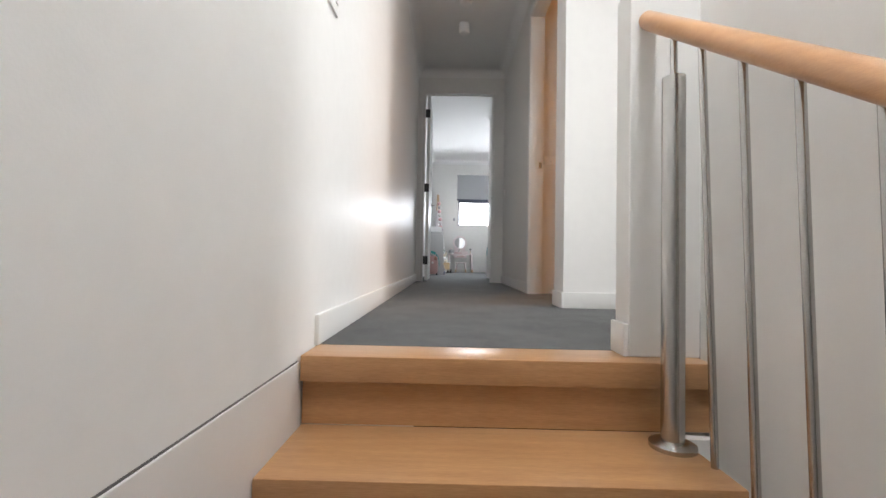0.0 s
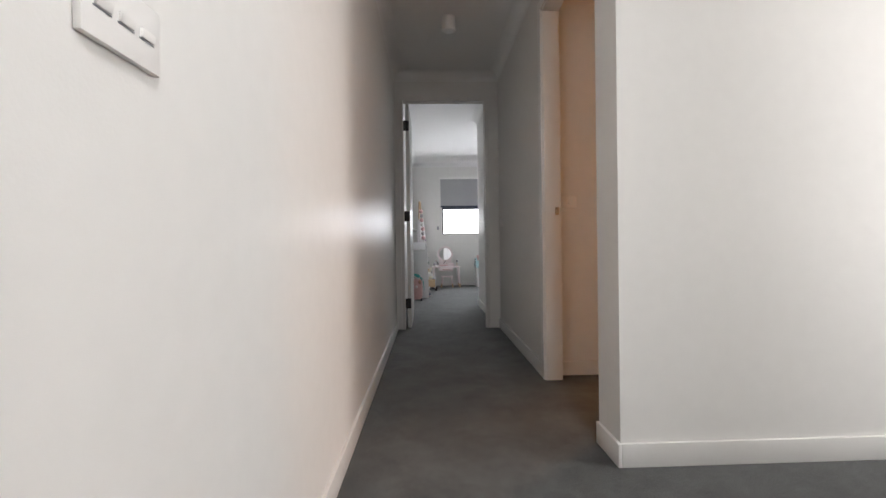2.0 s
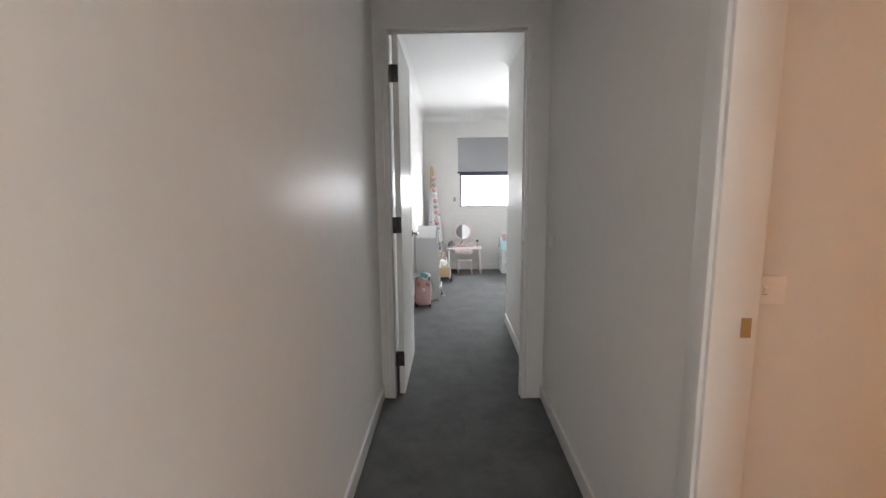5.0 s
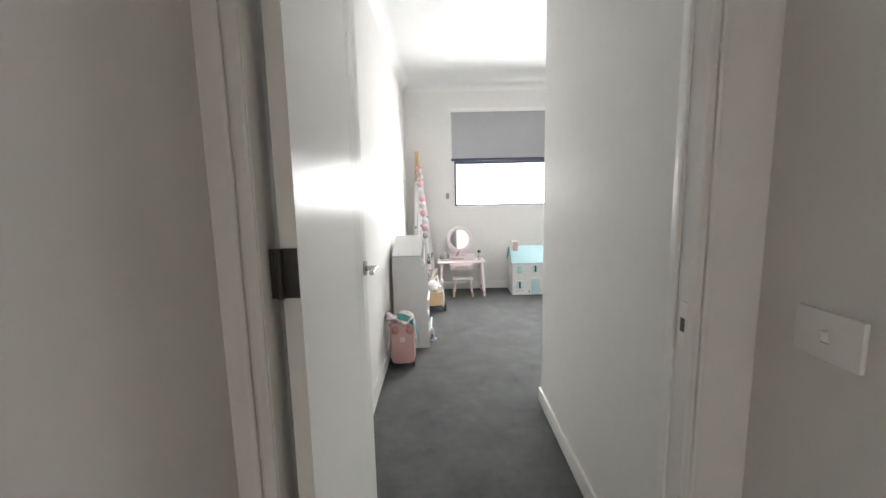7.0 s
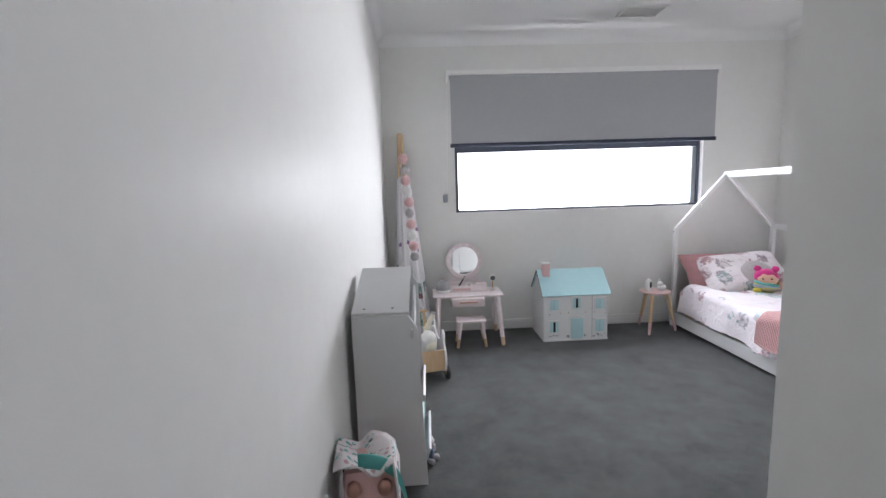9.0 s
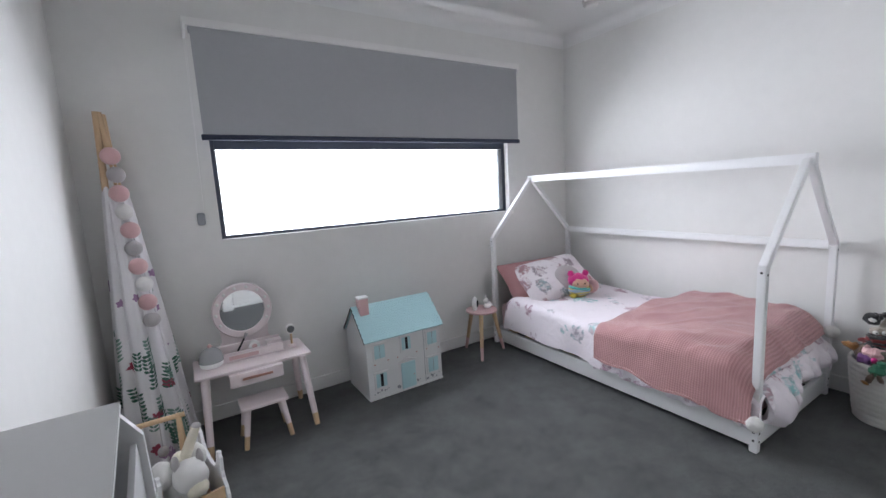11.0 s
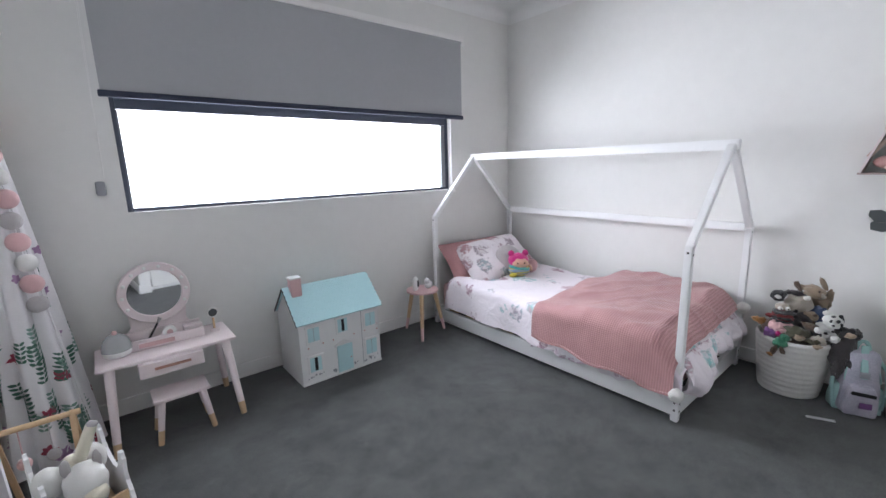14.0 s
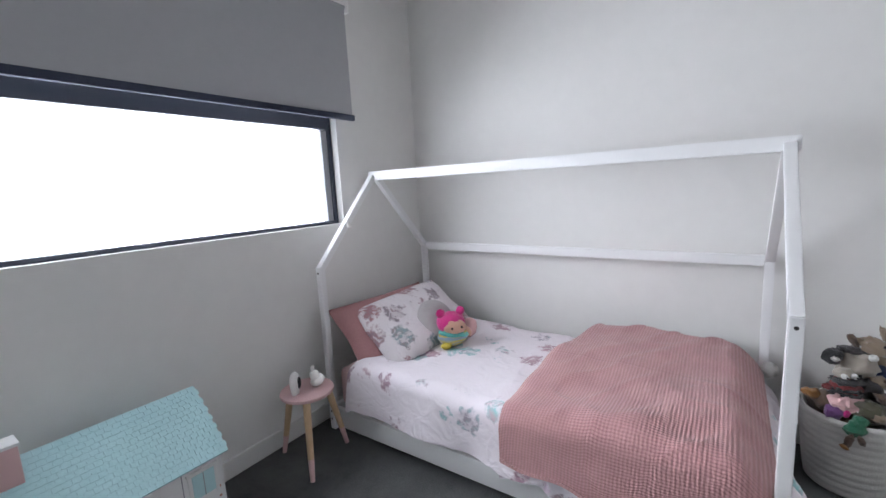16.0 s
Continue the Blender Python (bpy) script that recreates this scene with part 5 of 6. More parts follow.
def canvas(u, v):
    a = u * math.tau
    r0 = 0.045 + 0.105 * (1 - v) ** 0.9
    r = r0 * (1 + 0.16 * math.sin(a * 7 + v * 1.5) * (1 - 0.5 * v) + 0.06 * math.sin(a * 13 + 1))
    cx, cy = 0.195 * (1 - v) + 0.160 * v, 4.235 * (1 - v) + 4.335 * v
    x = cx + r * math.cos(a) * 1.0
    y = cy + r * math.sin(a) * (1.15 if math.sin(a) < 0 else 0.95)
    return (max(0.019, x), min(4.428, y), 0.012 + v * 1.36 + 0.012 * math.sin(a * 5) * v), (u * 0.9, v * 1.4)


part("canvas", cloth(canvas, 96, 40), VOILE, tent, "white printed cotton canvas")


def on_canvas(u, v, lift=0.0035):
    p, a, b = (Vector(canvas(u, v)[0]), Vector(canvas(u + 0.004, v)[0]), Vector(canvas(u, v + 0.004)[0]))
    n = (a - p).cross(b - p)
    if n.length < 1e-9:
        return p
    n.normalize()
    if n.dot(p - Vector((0.18, 4.27, p.z))) < 0:
        n = -n
    return p + n * lift


def leaf(bm, u, v, ang, ln, wd):
    ca, sa = math.cos(ang), math.sin(ang)
    pts2 = [(0, 0), (ln * 0.3, wd), (ln * 0.7, wd * 0.8), (ln, 0), (ln * 0.7, -wd * 0.8), (ln * 0.3, -wd)]
    vs = [bm.verts.new(on_canvas(u + (x * ca - y * sa) / 0.85, v + (x * sa + y * ca) / 1.36)) for x, y in pts2]
    bm.faces.new(vs)


LEAFINK = material("leaf_ink", (0.07, 0.16, 0.12), 0.9, amount=0.5, scale=30)
LEAFPALE = material("pale_leaf_ink", (0.20, 0.32, 0.27), 0.9, amount=0.4, scale=30)
FLOWERINK = material("crimson_flower_ink", (0.36, 0.06, 0.10), 0.9, amount=0.4, scale=30)
MAUVEINK = material("mauve_flower_ink", (0.36, 0.22, 0.36), 0.9, amount=0.4, scale=30)
rnd = random.Random(21)
prints = [bmesh.new() for k in range(4)]
for k in range(40):
    u0, v0 = 0.50 + 0.55 * rnd.random(), 0.02 + 0.40 * rnd.random() ** 1.3
    if k % 3 < 2:
        lean = rnd.uniform(-0.25, 0.25)
        for j in range(rnd.randint(4, 8)):
            uu, vv = u0 + lean * j * 0.012, v0 + j * 0.0135
            for sd in (-1, 1):
                leaf(prints[k % 2], uu, vv, 1.57 + sd * 0.9, rnd.uniform(0.020, 0.030), rnd.uniform(0.005, 0.008))
    else:
        for j in range(6):
            leaf(prints[2 + k % 2], u0, v0, j * math.tau / 6 + 0.3, rnd.uniform(0.020, 0.034), 0.010)
for k in range(12):
    u0, v0 = 0.50 + 0.55 * rnd.random(), 0.42 + 0.30 * rnd.random()
    for j in range(5):
        leaf(prints[3 if k % 3 else 0], u0, v0, j * math.tau / 5 + k, rnd.uniform(0.016, 0.026), 0.008)
for bm, ink_, nm, lb in zip(prints, (LEAFPALE, LEAFINK, FLOWERINK, MAUVEINK), ("printed_leaves", "printed_leaves", "printed_flowers", "printed_flowers"),
                            ("pale green printed leaf sprigs", "dark green printed leaf sprigs", "crimson printed flowers", "mauve printed flowers")):
    tagged(part(nm, bm, ink_, tent, lb), kind="stuff")


def curtain_(u, v):
    x = 0.195 + 0.085 * v + 0.055 * v * u + 0.010 * math.sin(u * 20) * (0.4 + v)
    y = 4.27 - 0.16 * v + 0.014 * math.sin(u * 23 + 1) + 0.05 * u * v
    return (x, y, 1.30 - v * 1.285), (u, v)


part("voile_panel", cloth(curtain_, 44, 20, 0.003), VOILE, tent, "sheer white tent curtain")
gar = thing("pompom_garland", "pink and grey felt ball garland hanging on the tent poles", "garland")
pts_ = []
for k in range(10):
    f_ = k / 9
    pts_.append(Vector((0.172 + 0.066 * f_ + 0.004 * math.sin(k * 2), 4.285 - 0.085 * f_, 1.525 - 0.80 * f_)))
for k, p in enumerate(pts_):
    bm = bmesh.new()
    ball(bm, p, 0.041 if k % 2 == 0 else 0.038)
    part("felt_ball", bm, PINKP if k % 2 == 0 else GREYPLUSH if k % 4 == 1 else WHITEPLUSH, gar, "pink felt ball" if k % 2 == 0 else "pale grey felt ball")
bm = bmesh.new()
for a, b in zip(pts_, pts_[1:]):
    tube(bm, a, b, 0.0015, sides=6)
part("string", bm, PLASTIC, gar)

# ---- wooden baby gym frame ----
gym = thing("wooden_gym_frame", "small wooden A-frame play gym", "play gym")
for y, x in ((3.80, 0.09), (3.80, 0.30)):
    for dy in (-0.10, 0.10):
        bm = bmesh.new()
        beam(bm, (x + (0.015 if dy > 0 else -0.0), y + dy, 0.006), (x, y, 0.385), 0.018, 0.018, (1, 0, 0))
        part("leg", bm, PINE, gym)
part("crossbar", tube(bmesh.new(), (0.075, 3.80, 0.375), (0.325, 3.80, 0.375), 0.011), PINE, gym)
for k, (x, m) in enumerate(((0.15, PINKP), (0.23, GREYPLUSH))):
    bm = bmesh.new()
    tube(bm, (x, 3.80, 0.366), (x, 3.80, 0.25), 0.002, sides=6)
    ball(bm, (x, 3.80, 0.235), 0.022)
    part("hanging_toy", bm, m, gym)

# ---- basket of soft toys ----
BC = (3.285, 2.215)
bk = thing("rope_basket", "white coiled rope basket full of soft toys", "basket", (*BC, 0))
prof = []
for k in range(11):
    r = 0.132 + 0.032 * (k / 10) ** 0.8
    z = 0.012 + k * 0.0285
    prof += [(r - 0.001, z - 0.0142), (r + 0.0025, z - 0.008), (r + 0.0035, z), (r + 0.0025, z + 0.008)]
prof += [(0.160, 0.312), (0.150, 0.305), (0.135, 0.16), (0.12, 0.02)]
prof = [(max(r, 0.02), max(z, 0.0)) for r, z in prof]
part("coiled_wall", lathe(bmesh.new(), prof, sides=48), ROPE, bk)
HEAP = (BC[0], BC[1], 0.0)
TOW = 0.418
OCHRE = plush_mat("ochre_plush", (0.30, 0.13, 0.03))
DUSK = plush_mat("charcoal_plush", (0.035, 0.03, 0.032), 0.5)
JADE = plush_mat("jade_plush", (0.03, 0.18, 0.10), 0.6)
heap_toy("dark brown plush bear at the bottom of the heap", HEAP, TOW, [("body", BROWN, 0, 0.02, 0.30, (0.13, 0.12, 0.07), 0, None), ("head", BROWN, 0.02, 0.01, 0.385, 0.065, 0, None), ("ear", DUSK, -0.03, 0, 0.44, 0.02, 0, 1), ("ear", DUSK, 0.07, 0, 0.435, 0.02, 0, 1)])
heap_toy("charcoal plush cat wedged in the heap", HEAP, TOW, [("body", DUSK, 0.055, -0.055, 0.345, (0.07, 0.06, 0.05), 20, None), ("head", DUSK, 0.01, -0.03, 0.405, (0.05, 0.045, 0.042), 10, None), ("ear", DUSK, -0.02, -0.03, 0.445, (0.014, 0.01, 0.02), -15, 1), ("leg", BROWN, 0.04, -0.09, 0.385, (0.05, 0.02, 0.02), 25, None)])
heap_toy("tan plush reindeer tipped over on top of the heap", HEAP, TOW, [("body", TAN, 0.10, 0.05, 0.485, (0.052, 0.05, 0.06), 15, None), ("head", TAN, 0.062, 0.025, 0.548, (0.052, 0.04, 0.034), 20, None), ("muzzle", CREAM, 0.088, 0.005, 0.53, (0.02, 0.02, 0.018), 0, 1),
    ("antler", BROWN, -0.005, 0.03, 0.572, (0.014, 0.012, 0.032), -35, 1), ("antler", TAN, 0.100, 0.03, 0.590, (0.014, 0.012, 0.04), -25, 1), ("ear", TAN, 0.02, 0.03, 0.565, (0.025, 0.01, 0.014), 20, 1), ("leg", TAN, 0.125, 0.02, 0.52, (0.018, 0.018, 0.05), 10, None), ("eye", DARK, 0.075, -0.006, 0.557, 0.005, 0, 1)])
heap_toy("cream plush hedgehog with a black head in the heap", HEAP, TOW, [("body", CREAM, 0.0, 0.005, 0.478, (0.064, 0.055, 0.055), -15, None), ("head", BLACKP, -0.088, 0.0, 0.518, (0.036, 0.034, 0.030), 10, None), ("muzzle", WHITEPLUSH, -0.098, -0.03, 0.517, (0.016, 0.008, 0.010), 25, 1),
    ("paw", WHITEPLUSH, 0.022, -0.035, 0.525, (0.016, 0.014, 0.013), 0, None), ("back", DUSK, -0.01, 0.035, 0.528, (0.055, 0.03, 0.016), 4, None), ("leg", TAN, 0.045, -0.03, 0.43, (0.04, 0.03, 0.025), 20, None)])
heap_toy("red and black striped plush with white eyes in the heap", HEAP, TOW, [("body", REDP, -0.075, -0.055, 0.425, (0.048, 0.043, 0.036), 0, None), ("stripe", BLACKP, -0.075, -0.056, 0.442, (0.052, 0.047, 0.014), 0, 0), ("stripe", BLACKP, -0.075, -0.056, 0.418, (0.055, 0.050, 0.0105), 0, 0), ("stripe", BLACKP, -0.075, -0.056, 0.398, (0.050, 0.045, 0.012), 0, 0),
    ("head", CREAM, -0.075, -0.045, 0.468, (0.032, 0.03, 0.022), 0, None), ("eye", WHITEPLUSH, -0.092, -0.075, 0.468, 0.011, 0, 4), ("eye", WHITEPLUSH, -0.062, -0.078, 0.470, 0.011, 0, 4), ("pupil", DARK, -0.091, -0.085, 0.467, 0.004, 0, 4), ("pupil", DARK, -0.061, -0.088, 0.469, 0.004, 0, 4), ("arm", REDP, -0.128, -0.05, 0.418, (0.022, 0.012, 0.012), 5, None)])
heap_toy("pale pink plush pig in the heap", HEAP, TOW, [("body", PINKP, -0.08, -0.075, 0.365, (0.055, 0.045, 0.034), 0, None), ("head", PINKP, -0.108, -0.085, 0.368, (0.028, 0.028, 0.026), 0, None), ("ear", PINKP, -0.118, -0.085, 0.394, (0.012, 0.006, 0.014), -20, 1), ("leg", WHITEPLUSH, -0.05, -0.11, 0.342, (0.024, 0.014, 0.014), 10, None)])
heap_toy("ochre plush fox tail sticking out of the heap", HEAP, TOW, [("tail", OCHRE, -0.158, -0.02, 0.372, (0.042, 0.020, 0.020), 20, None), ("body", BROWN, -0.115, -0.02, 0.35, (0.045, 0.04, 0.04), 0, None)])
heap_toy("purple plush owl at the basket rim", HEAP, TOW, [("body", PURPLE, -0.122, -0.085, 0.335, (0.032, 0.028, 0.028), 0, None), ("wing", HOTPINK, -0.098, -0.108, 0.338, (0.012, 0.006, 0.014), 15, None)])
heap_toy("jade green plush frog hanging over the basket rim", HEAP, TOW, [("body", JADE, -0.092, -0.142, 0.300, (0.036, 0.026, 0.030), 10, None), ("head", JADE, -0.075, -0.138, 0.330, (0.024, 0.022, 0.02), 0, None), ("leg", BROWN, -0.118, -0.158, 0.262, (0.014, 0.010, 0.030), 20, None), ("leg", BROWN, -0.085, -0.165, 0.268, (0.012, 0.010, 0.022), -25, None), ("foot", OCHRE, -0.135, -0.164, 0.242, (0.018, 0.010, 0.008), 30, None)])
heap_toy("olive plush turtle with a tan belly in the heap", HEAP, TOW, [("shell", OLIVEP, -0.02, -0.10, 0.352, (0.062, 0.046, 0.036), 12, None), ("belly", TAN, -0.018, -0.136, 0.342, (0.026, 0.016, 0.019), 15, None), ("leg", OLIVEP, 0.03, -0.132, 0.325, (0.022, 0.016, 0.014), 15, None), ("leg", CREAM, -0.062, -0.13, 0.328, (0.022, 0.014, 0.012), 30, None)])
heap_toy("cream plush lamb curled at the basket rim", HEAP, TOW, [("body", CREAM, 0.062, -0.125, 0.328, (0.036, 0.026, 0.030), 0, None), ("middle", OLIVEP, 0.052, -0.146, 0.330, (0.016, 0.010, 0.013), 0, 0), ("leg", TAN, 0.052, -0.150, 0.305, (0.028, 0.014, 0.013), -10, None)])
heap_toy("navy plush penguin in the heap", HEAP, TOW, [("body", BLUEP, 0.088, -0.01, 0.435, (0.04, 0.04, 0.045), 0, None), ("beak", BROWN, 0.06, -0.045, 0.44, (0.012, 0.014, 0.008), 0, 0)])
heap_toy("white plush dalmatian with black spots sitting in the heap", HEAP, TOW, [("body", WHITEPLUSH, 0.105, -0.08, 0.365, (0.042, 0.038, 0.042), 10, None), ("head", WHITEPLUSH, 0.118, -0.095, 0.432, (0.040, 0.036, 0.036), 0, None), ("muzzle", WHITEPLUSH, 0.108, -0.130, 0.420, (0.020, 0.016, 0.015), 0, 1), ("nose", BLACKP, 0.106, -0.146, 0.426, (0.007, 0.005, 0.005), 0, 1),
    ("ear", WHITEPLUSH, 0.092, -0.085, 0.470, (0.018, 0.010, 0.014), 0, 1), ("ear", BLACKP, 0.155, -0.08, 0.445, (0.010, 0.010, 0.024), -20, 1), ("eye", BLACKP, 0.100, -0.128, 0.442, (0.006, 0.005, 0.008), 20, 1), ("eye", BLACKP, 0.128, -0.130, 0.444, (0.009, 0.005, 0.009), 0, 1), ("paw", WHITEPLUSH, 0.062, -0.12, 0.385, (0.020, 0.018, 0.017), 0, None), ("leg", WHITEPLUSH, 0.125, -0.13, 0.352, (0.020, 0.022, 0.019), 0, None),
    ("spot", BLACKP, 0.092, -0.116, 0.372, (0.009, 0.005, 0.008), 0, 0), ("spot", BLACKP, 0.118, -0.116, 0.385, (0.007, 0.005, 0.007), 0, 0), ("spot", BLACKP, 0.145, -0.118, 0.425, (0.007, 0.007, 0.009), 0, 1), ("spot", BLACKP, 0.112, -0.112, 0.462, (0.010, 0.008, 0.006), 0, 1)])
heap_toy("black plush dog lying over the backpack", (BC[0] - 0.055, BC[1] + 0.012, 0.0), TOW, [("body", DUSK, 0.200, -0.065, 0.285, (0.055, 0.055, 0.095), 5, None), ("head", BLACKP, 0.215, -0.05, 0.372, (0.048, 0.045, 0.040), 0, None), ("muzzle", TAN, 0.212, -0.09, 0.380, (0.022, 0.016, 0.015), 0, 1), ("ear", BLACKP, 0.175, -0.05, 0.385, (0.016, 0.012, 0.028), 25, 1), ("ear", DUSK, 0.255, -0.045, 0.378, (0.016, 0.012, 0.028), -25, 1), ("leg", DUSK, 0.180, -0.11, 0.210, (0.026, 0.022, 0.060), 10, None), ("leg", DUSK, 0.222, -0.11, 0.225, (0.024, 0.022, 0.050), -8, None)])

# ---- backpack ----
bp_ = thing("small_backpack", "lilac child's backpack leaning on the laundry bag", "backpack", (3.262, 1.950, 0), -66)
def pack_body(w, d, h, y):
    """A soft upright bag: rounded box, narrower and arched towards the top."""
    bm = boxes((-w / 2, -d / 2, 0, w / 2, d / 2, h), bevel=min(w, d) * 0.24)
    bmesh.ops.subdivide_edges(bm, edges=bm.edges, cuts=2, use_grid_fill=True)
    for v in bm.verts:
        f = v.co.z / h
        v.co.x *= 1 - 0.22 * f ** 2.6 + 0.05 * math.sin(f * 5)
        v.co.y *= 1 - 0.30 * f ** 2
        v.co += v.normal * 0.009 * noise.noise(v.co * 16)
        v.co.y += y
    return bm


part("body", pack_body(0.152, 0.12, 0.315, 0.0), LILAC, bp_)
pk = part("front_pocket", pack_body(0.128, 0.07, 0.15, -0.056), LILAC, bp_, "lilac front pocket")
# solid black strip paints the shade inside the pocket's mouth
bm = beam(bmesh.new(), (-0.046, -0.091, 0.122), (0.046, -0.091, 0.116), 0.012, 0.016, (0, 1, 0))
part("pocket_mouth", bm, DARK, pk, "black strip painted as the shade inside the half-open pocket mouth")
part("name_patch", boxes((-0.012, -0.097, 0.05, 0.034, -0.090, 0.078), bevel=0.001), PURPLE, pk)
bm = bmesh.new()
for k in range(14):
    a0, a1 = math.pi * k / 14, math.pi * (k + 1) / 14
    p = lambda a: (0.066 * math.cos(a), -0.052 + 0.022 * math.sin(a), 0.17 + 0.125 * math.sin(a))
    tube(bm, p(a0), p(a1), 0.0035, sides=6)
part("zip", bm, SAGE, bp_, "mint arched zip")
part("front_strap", beam(bmesh.new(), (0.0, -0.066, 0.19), (0.0, -0.022, 0.345), 0.030, 0.006, (1, 0, 0)), SAGE, bp_, "mint webbing strap")
part("buckle", boxes((-0.018, -0.074, 0.195, 0.018, -0.064, 0.225), bevel=0.003), GREYMATT, bp_, "grey plastic buckle")
bm = bmesh.new()
for k in range(8):
    a0, a1 = math.pi * k / 8, math.pi * (k + 1) / 8
    p = lambda a: (0.026 * math.cos(a), 0.0, 0.305 + 0.055 * math.sin(a))
    tube(bm, p(a0), p(a1), 0.009, sides=8)
part("top_handle", bm, SAGE, bp_, "mint webbing handle")
for x in (-1, 1):
    part("side_pocket", pack_body(0.045, 0.085, 0.135, 0.0), SAGE, bp_, "mint mesh side pocket").location = (x * 0.074, 0, 0)
    bm = bmesh.new()
    w_ = [(x * 0.055, -0.005, 0.285), (x * 0.096, -0.02, 0.225), (x * 0.104, -0.03, 0.14), (x * 0.09, -0.035, 0.03)]
    for a, b in zip(w_, w_[1:]):
        tube(bm, a, b, 0.009, sides=8)
    part("side_strap", bm, SAGE, bp_)
solo("loose_strap", boxes((-0.055, -0.009, 0, 0.055, 0.009, 0.004), bevel=0.001), LIGHTGREY, "loose grey webbing strap on the carpet", "strap", (3.03, 2.035, 0.0), -65)

# ---- dotted laundry bag ----
lb_ = thing("laundry_bag", "tall white canvas laundry bag with gold dots", "laundry bag", (3.255, 1.655, 0))


def bag(side):
    def f(u, v):
        a = u * math.tau
        r = (0.184 + 0.004 * v + 0.009 * math.sin(v * 5 + a * 2) + 0.014 * ripple(math.cos(a), math.sin(a), v * 2, 2.6) + 0.006 * ripple(math.cos(a), math.sin(a), v * 3, 7)) * (1 - 0.05 * max(0, 0.06 - v) / 0.06) - (0.006 if side else 0)
        dent = 0.02 * math.exp(-((v - 0.82) / 0.1) ** 2) * math.exp(-((a - 3.3) / 0.5) ** 2)
        r -= dent
        return (r * math.cos(a), r * math.sin(a), 0.004 + v * (0.545 + 0.012 * math.sin(a * 2 + 0.6) + 0.005 * math.sin(a * 5)) + (0.01 if side and v == 0 else 0)), (u * math.tau * 0.185, v * 0.57)
    return f


part("canvas_wall", cloth(bag(0), 64, 26), BAGMAT, lb_)
part("lining", cloth(bag(1), 64, 10), BAGIN, lb_)
part("bag_base", lathe(bmesh.new(), [(0.15, 0.001), (0.165, 0.004), (0.165, 0.008)], sides=48), BAGMAT, lb_)
for an in (3.25, 0.1):
    bm = bmesh.new()
    q = []
    for k in range(11):
        w = k / 10
        a = an - 0.42 + 0.84 * w
        q.append((0.200 * math.cos(a), 0.200 * math.sin(a), 0.505 - 0.055 * math.sin(w * math.pi)))
    for a, b in zip(q, q[1:]):
        tube(bm, a, b, 0.0105, sides=8)
    part("handle", bm, LEATHER, lb_, "brown leather-look handle")

# ---- wall shelf with a doll, butterfly ----
ws = thing("tepee_wall_shelf", "small wooden tepee-shaped wall shelf", "wall shelf", (EAST, 0, 0))
ya, yb, yt0, yt1, zb, zc, zt = 2.075, 1.785, 1.985, 1.865, 1.165, 1.60, 1.775
yc, dp = 1.925, 0.115
for a, b, m in (((ya, zb), (yt1, zt), SHELFWOOD), ((yb, zb), (yt0, zt), SHELFWOOD)):
    bm = bmesh.new()
    beam(bm, (-dp / 2 - 0.001, a[0], a[1]), (-dp / 2 - 0.001, b[0], b[1]), dp, 0.009, (1, 0, 0), 0.001)
    p = part("slanted_side", bm, SHELFWOOD, ws)
    bm = bmesh.new()
    beam(bm, (-dp - 0.002, a[0], a[1]), (-dp - 0.002, b[0], b[1]), 0.003, 0.0095, (1, 0, 0), 0)
    part("painted_edge", bm, PALEPINK, p, "pale painted front edge")
part("bottom_shelf", boxes((-dp - 0.001, yb - 0.008, zb - 0.009, -0.001, ya + 0.008, zb)), SHELFWOOD, ws)
part("top_piece", boxes((-dp - 0.001, yt1 - 0.002, zt, -0.001, yt0 + 0.004, zt + 0.008)), SHELFWOOD, ws)
dl = []


def lim(mat, a, b, r):
    bm = bmesh.new()
    tube(bm, a, b, r, sides=12)
    return bm, mat


dl += [blob(SKIN, (0, 0.02, 0.205), 0.032), blob(PALEPINK, (0.012, 0.02, 0.215), 0.03, 0.035, 0.034), lim(GREYPLUSH, (0, 0.0, 0.09), (0, 0.012, 0.175), 0.028), blob(TULLE, (-0.01, 0, 0.05), 0.06, 0.075, 0.035),
       lim(SKIN, (-0.02, 0.04, 0.15), (-0.03, 0.09, 0.075), 0.010), lim(SKIN, (-0.02, -0.02, 0.155), (-0.02, -0.055, 0.20), 0.009), lim(SKIN, (-0.03, 0.01, 0.03), (-0.115, -0.135, 0.02), 0.010),
       lim(SKIN, (-0.06, 0.02, 0.03), (-0.085, -0.02, -0.02), 0.011), lim(SKIN, (-0.085, -0.02, -0.02), (-0.088, -0.055, -0.10), 0.0105), blob(BROWN, (-0.09, -0.058, -0.105), 0.012, 0.014, 0.018)]
do = new("doll", joined("doll", dl))
do.matrix_world = pose(EAST - 0.06, 1.965, zb, 0, 0, 0)
tagged(do, "cloth doll in a pink skirt sitting on the wall shelf", "doll")
bf = thing("wall_butterfly", "dark slate butterfly decoration on the wall", "wall decoration", (EAST - 0.004, 1.925, 0.925))
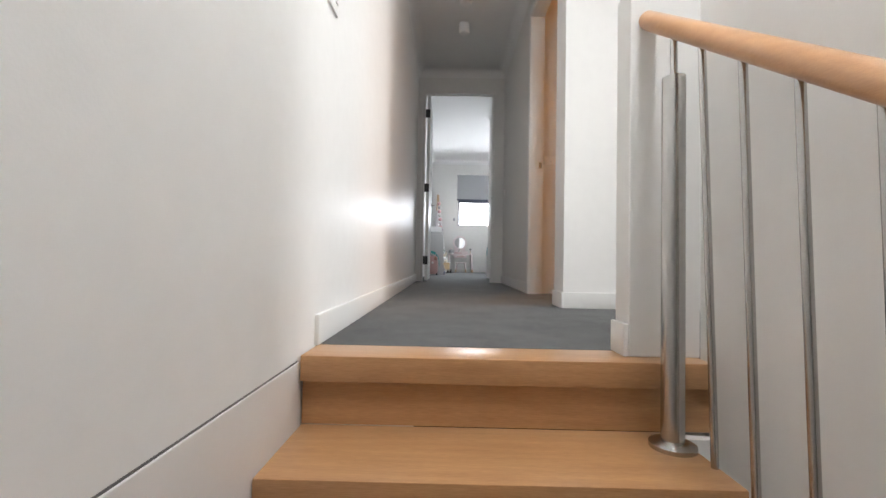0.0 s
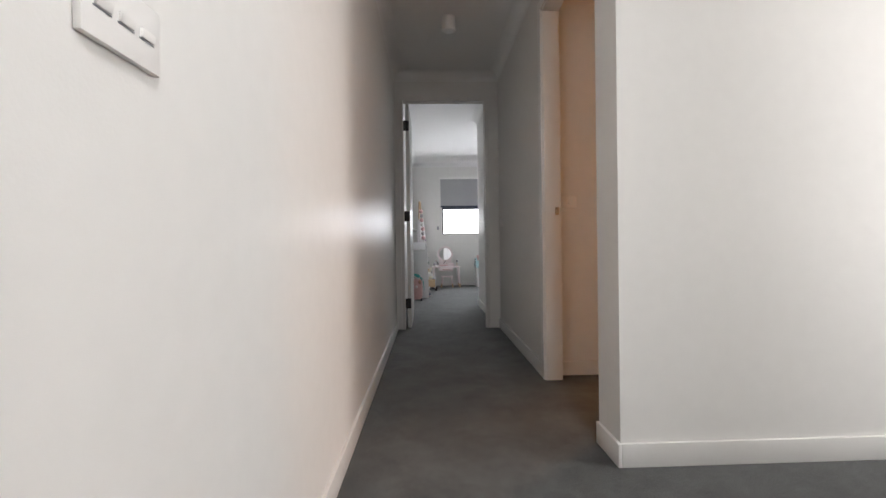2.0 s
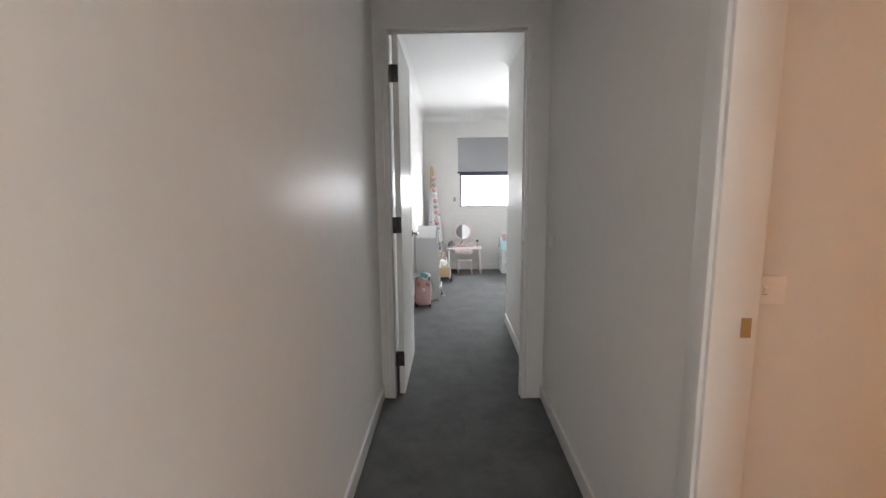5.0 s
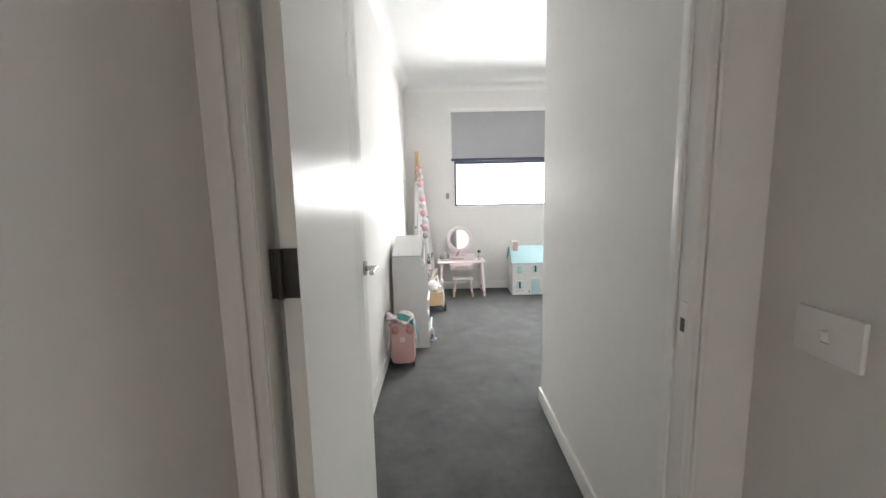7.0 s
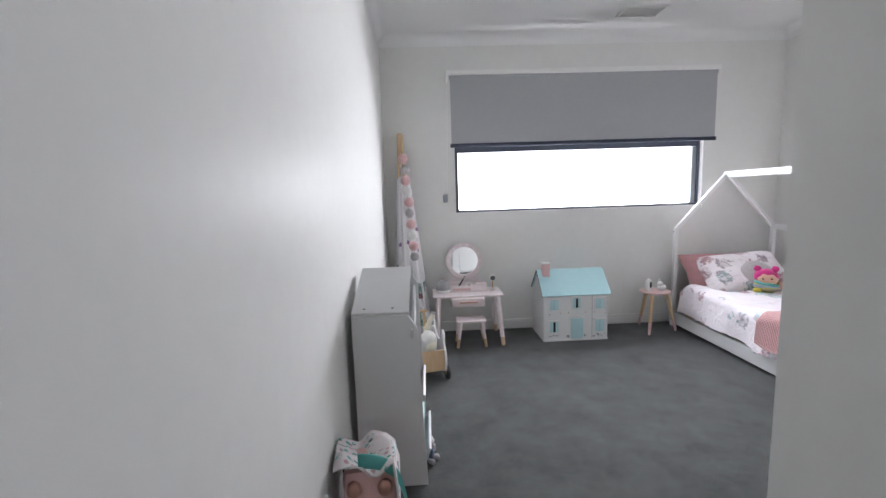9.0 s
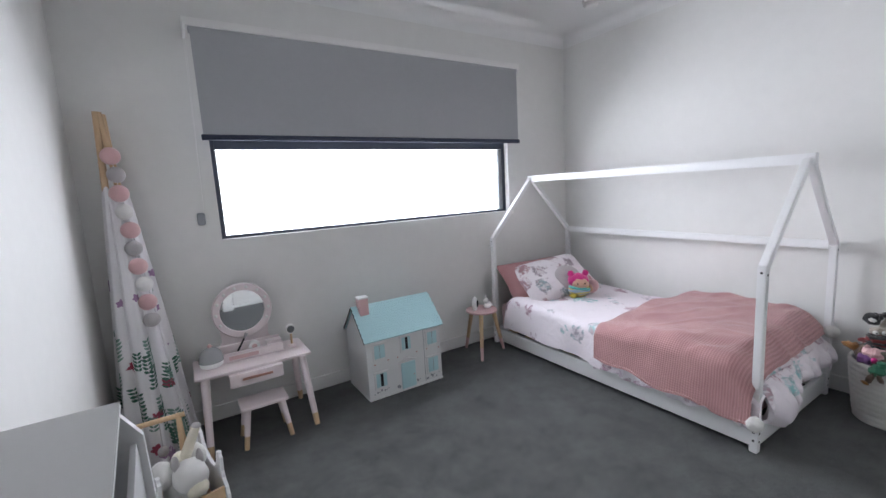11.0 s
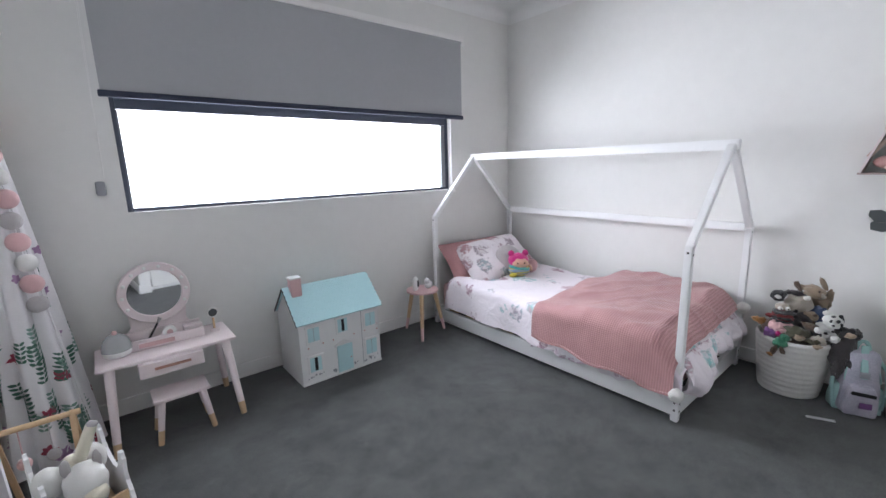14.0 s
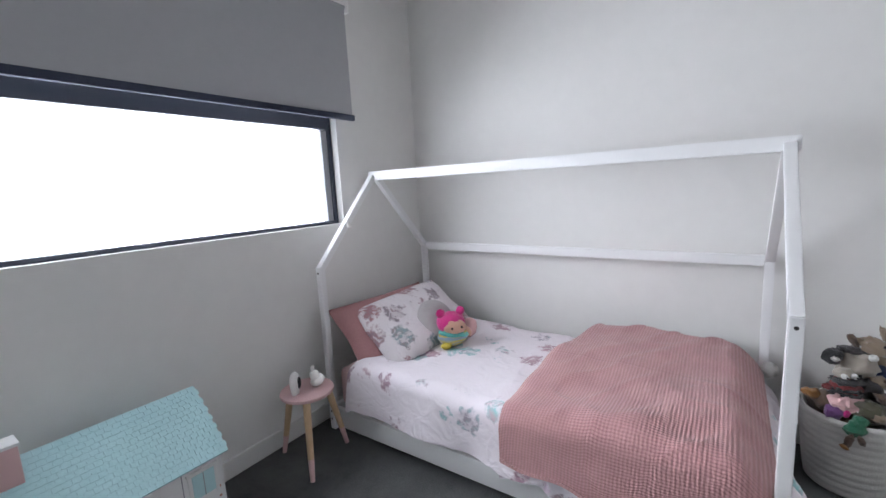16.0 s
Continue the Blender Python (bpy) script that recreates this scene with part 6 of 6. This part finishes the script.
for s_ in (-1, 1):
    bm = bmesh.new()
    out_ = [(0.006, -0.045), (0.045, -0.055), (0.085, -0.045), (0.09, -0.012), (0.078, 0.0), (0.1, 0.025), (0.098, 0.052), (0.06, 0.056), (0.006, 0.028)]
    f0_ = [bm.verts.new((-0.006 - 0.22 * y, s_ * y, z)) for y, z in out_]
    f1_ = [bm.verts.new((-0.002 - 0.22 * y, s_ * y, z)) for y, z in out_]
    bm.faces.new(f0_), bm.faces.new(f1_[::-1])
    for k in range(9):
        bm.faces.new((f0_[k], f1_[k], f1_[(k + 1) % 9], f0_[(k + 1) % 9]))
    bmesh.ops.recalc_face_normals(bm, faces=bm.faces)
    wg = part("wing", bm, BUTTERFLY, bf)
    bm = bmesh.new()
    tube(bm, (-0.012, s_ * 0.01, 0.0), (-0.024, s_ * 0.075, -0.012), 0.0012, sides=6)
    part("wire_vein", bm, STEEL, wg)
bm = bmesh.new()
tube(bm, (-0.006, 0, -0.045), (-0.006, 0, 0.04), 0.006, sides=10)
part("body", bm, STEEL, bf)

# ---- nursery beyond the hall ----
cot = thing("baby_cot", "white slatted baby cot with patterned bedding", "cot", (2.75, 0.13, 0))
for x in (0, 1.25):
    for y in (0, 0.58):
        part("post", boxes((x - 0.02, y - 0.02, 0, x + 0.02, y + 0.02, 0.83 if y else 0.80), bevel=0.004), COTWOOD, cot)
for y in (0, 0.58):
    part("top_rail", boxes((0.02, y - 0.016, 0.72, 1.23, y + 0.016, 0.79), bevel=0.005), COTWOOD, cot)
    part("bottom_rail", boxes((0.02, y - 0.014, 0.14, 1.23, y + 0.014, 0.21), bevel=0.005), COTWOOD, cot)
    for k in range(15):
        x = 0.085 + k * 0.077
        part("slat", tube(bmesh.new(), (x, y, 0.205), (x, y, 0.725), 0.009, sides=10), COTWOOD, cot)
for x in (0, 1.25):
    part("end_panel", boxes((x - 0.009, 0.02, 0.16, x + 0.009, 0.56, 0.78)), COTWOOD, cot)
part("base", boxes((0.02, 0.02, 0.20, 1.23, 0.56, 0.225)), COTWOOD, cot)
COTBED = printed("cot_bedding_print", (0.6, 0.5, 0.4), [(0.5, 0.2, 0.12), (0.3, 0.22, 0.16), (0.55, 0.4, 0.25)], 0.06, 0.3, coords="Object")
bm = boxes((0.04, 0.04, 0.226, 1.21, 0.54, 0.40), bevel=0.04)
solo("cot_mattress", bm, COTBED, "cot mattress in a warm patterned sheet", "mattress", (2.75, 0.13, 0))
cushion("pillow", "patterned bumper cushion inside the cot", (3.30, 0.50, 0.545), 0, 0.5, 0.28, 0.11, COTBED)
rug = lathe(bmesh.new(), [(0.60, 0.0), (0.62, 0.006), (0.615, 0.014), (0.5, 0.016)], sides=56)
solo("round_rug", rug, RUGMAT, "round cream shag rug on the nursery carpet", "rug", (2.90, -0.62, 0))
pic = thing("wall_picture", "small wooden picture frame on the nursery wall", "picture", (3.13, 0.745, 0.93))
part("frame", boxes((-0.1, -0.018, -0.13, -0.08, 0, 0.13), (0.08, -0.018, -0.13, 0.1, 0, 0.13), (-0.08, -0.018, 0.11, 0.08, 0, 0.13), (-0.08, -0.018, -0.13, 0.08, 0, -0.11), bevel=0.002), PINE, pic)
part("sheet", boxes((-0.08, -0.008, -0.11, 0.08, -0.004, 0.11)), RUGMAT, pic)
# glowing fitting added out of view to go with the warm nursery light
nl = thing("nursery_pendant", "warm round ceiling lamp added out of view in the nursery", "ceiling light", (3.0, -1.0, H))
part("canopy", lathe(bmesh.new(), [(0.06, -0.03), (0.07, 0)]), PLASTIC, nl)
part("shade", lathe(bmesh.new(), [(0.16, -0.07), (0.2, -0.055), (0.2, -0.03)]), glow("warm_shade", (1.0, 0.6, 0.25), 2.0), nl, "glowing warm shade")
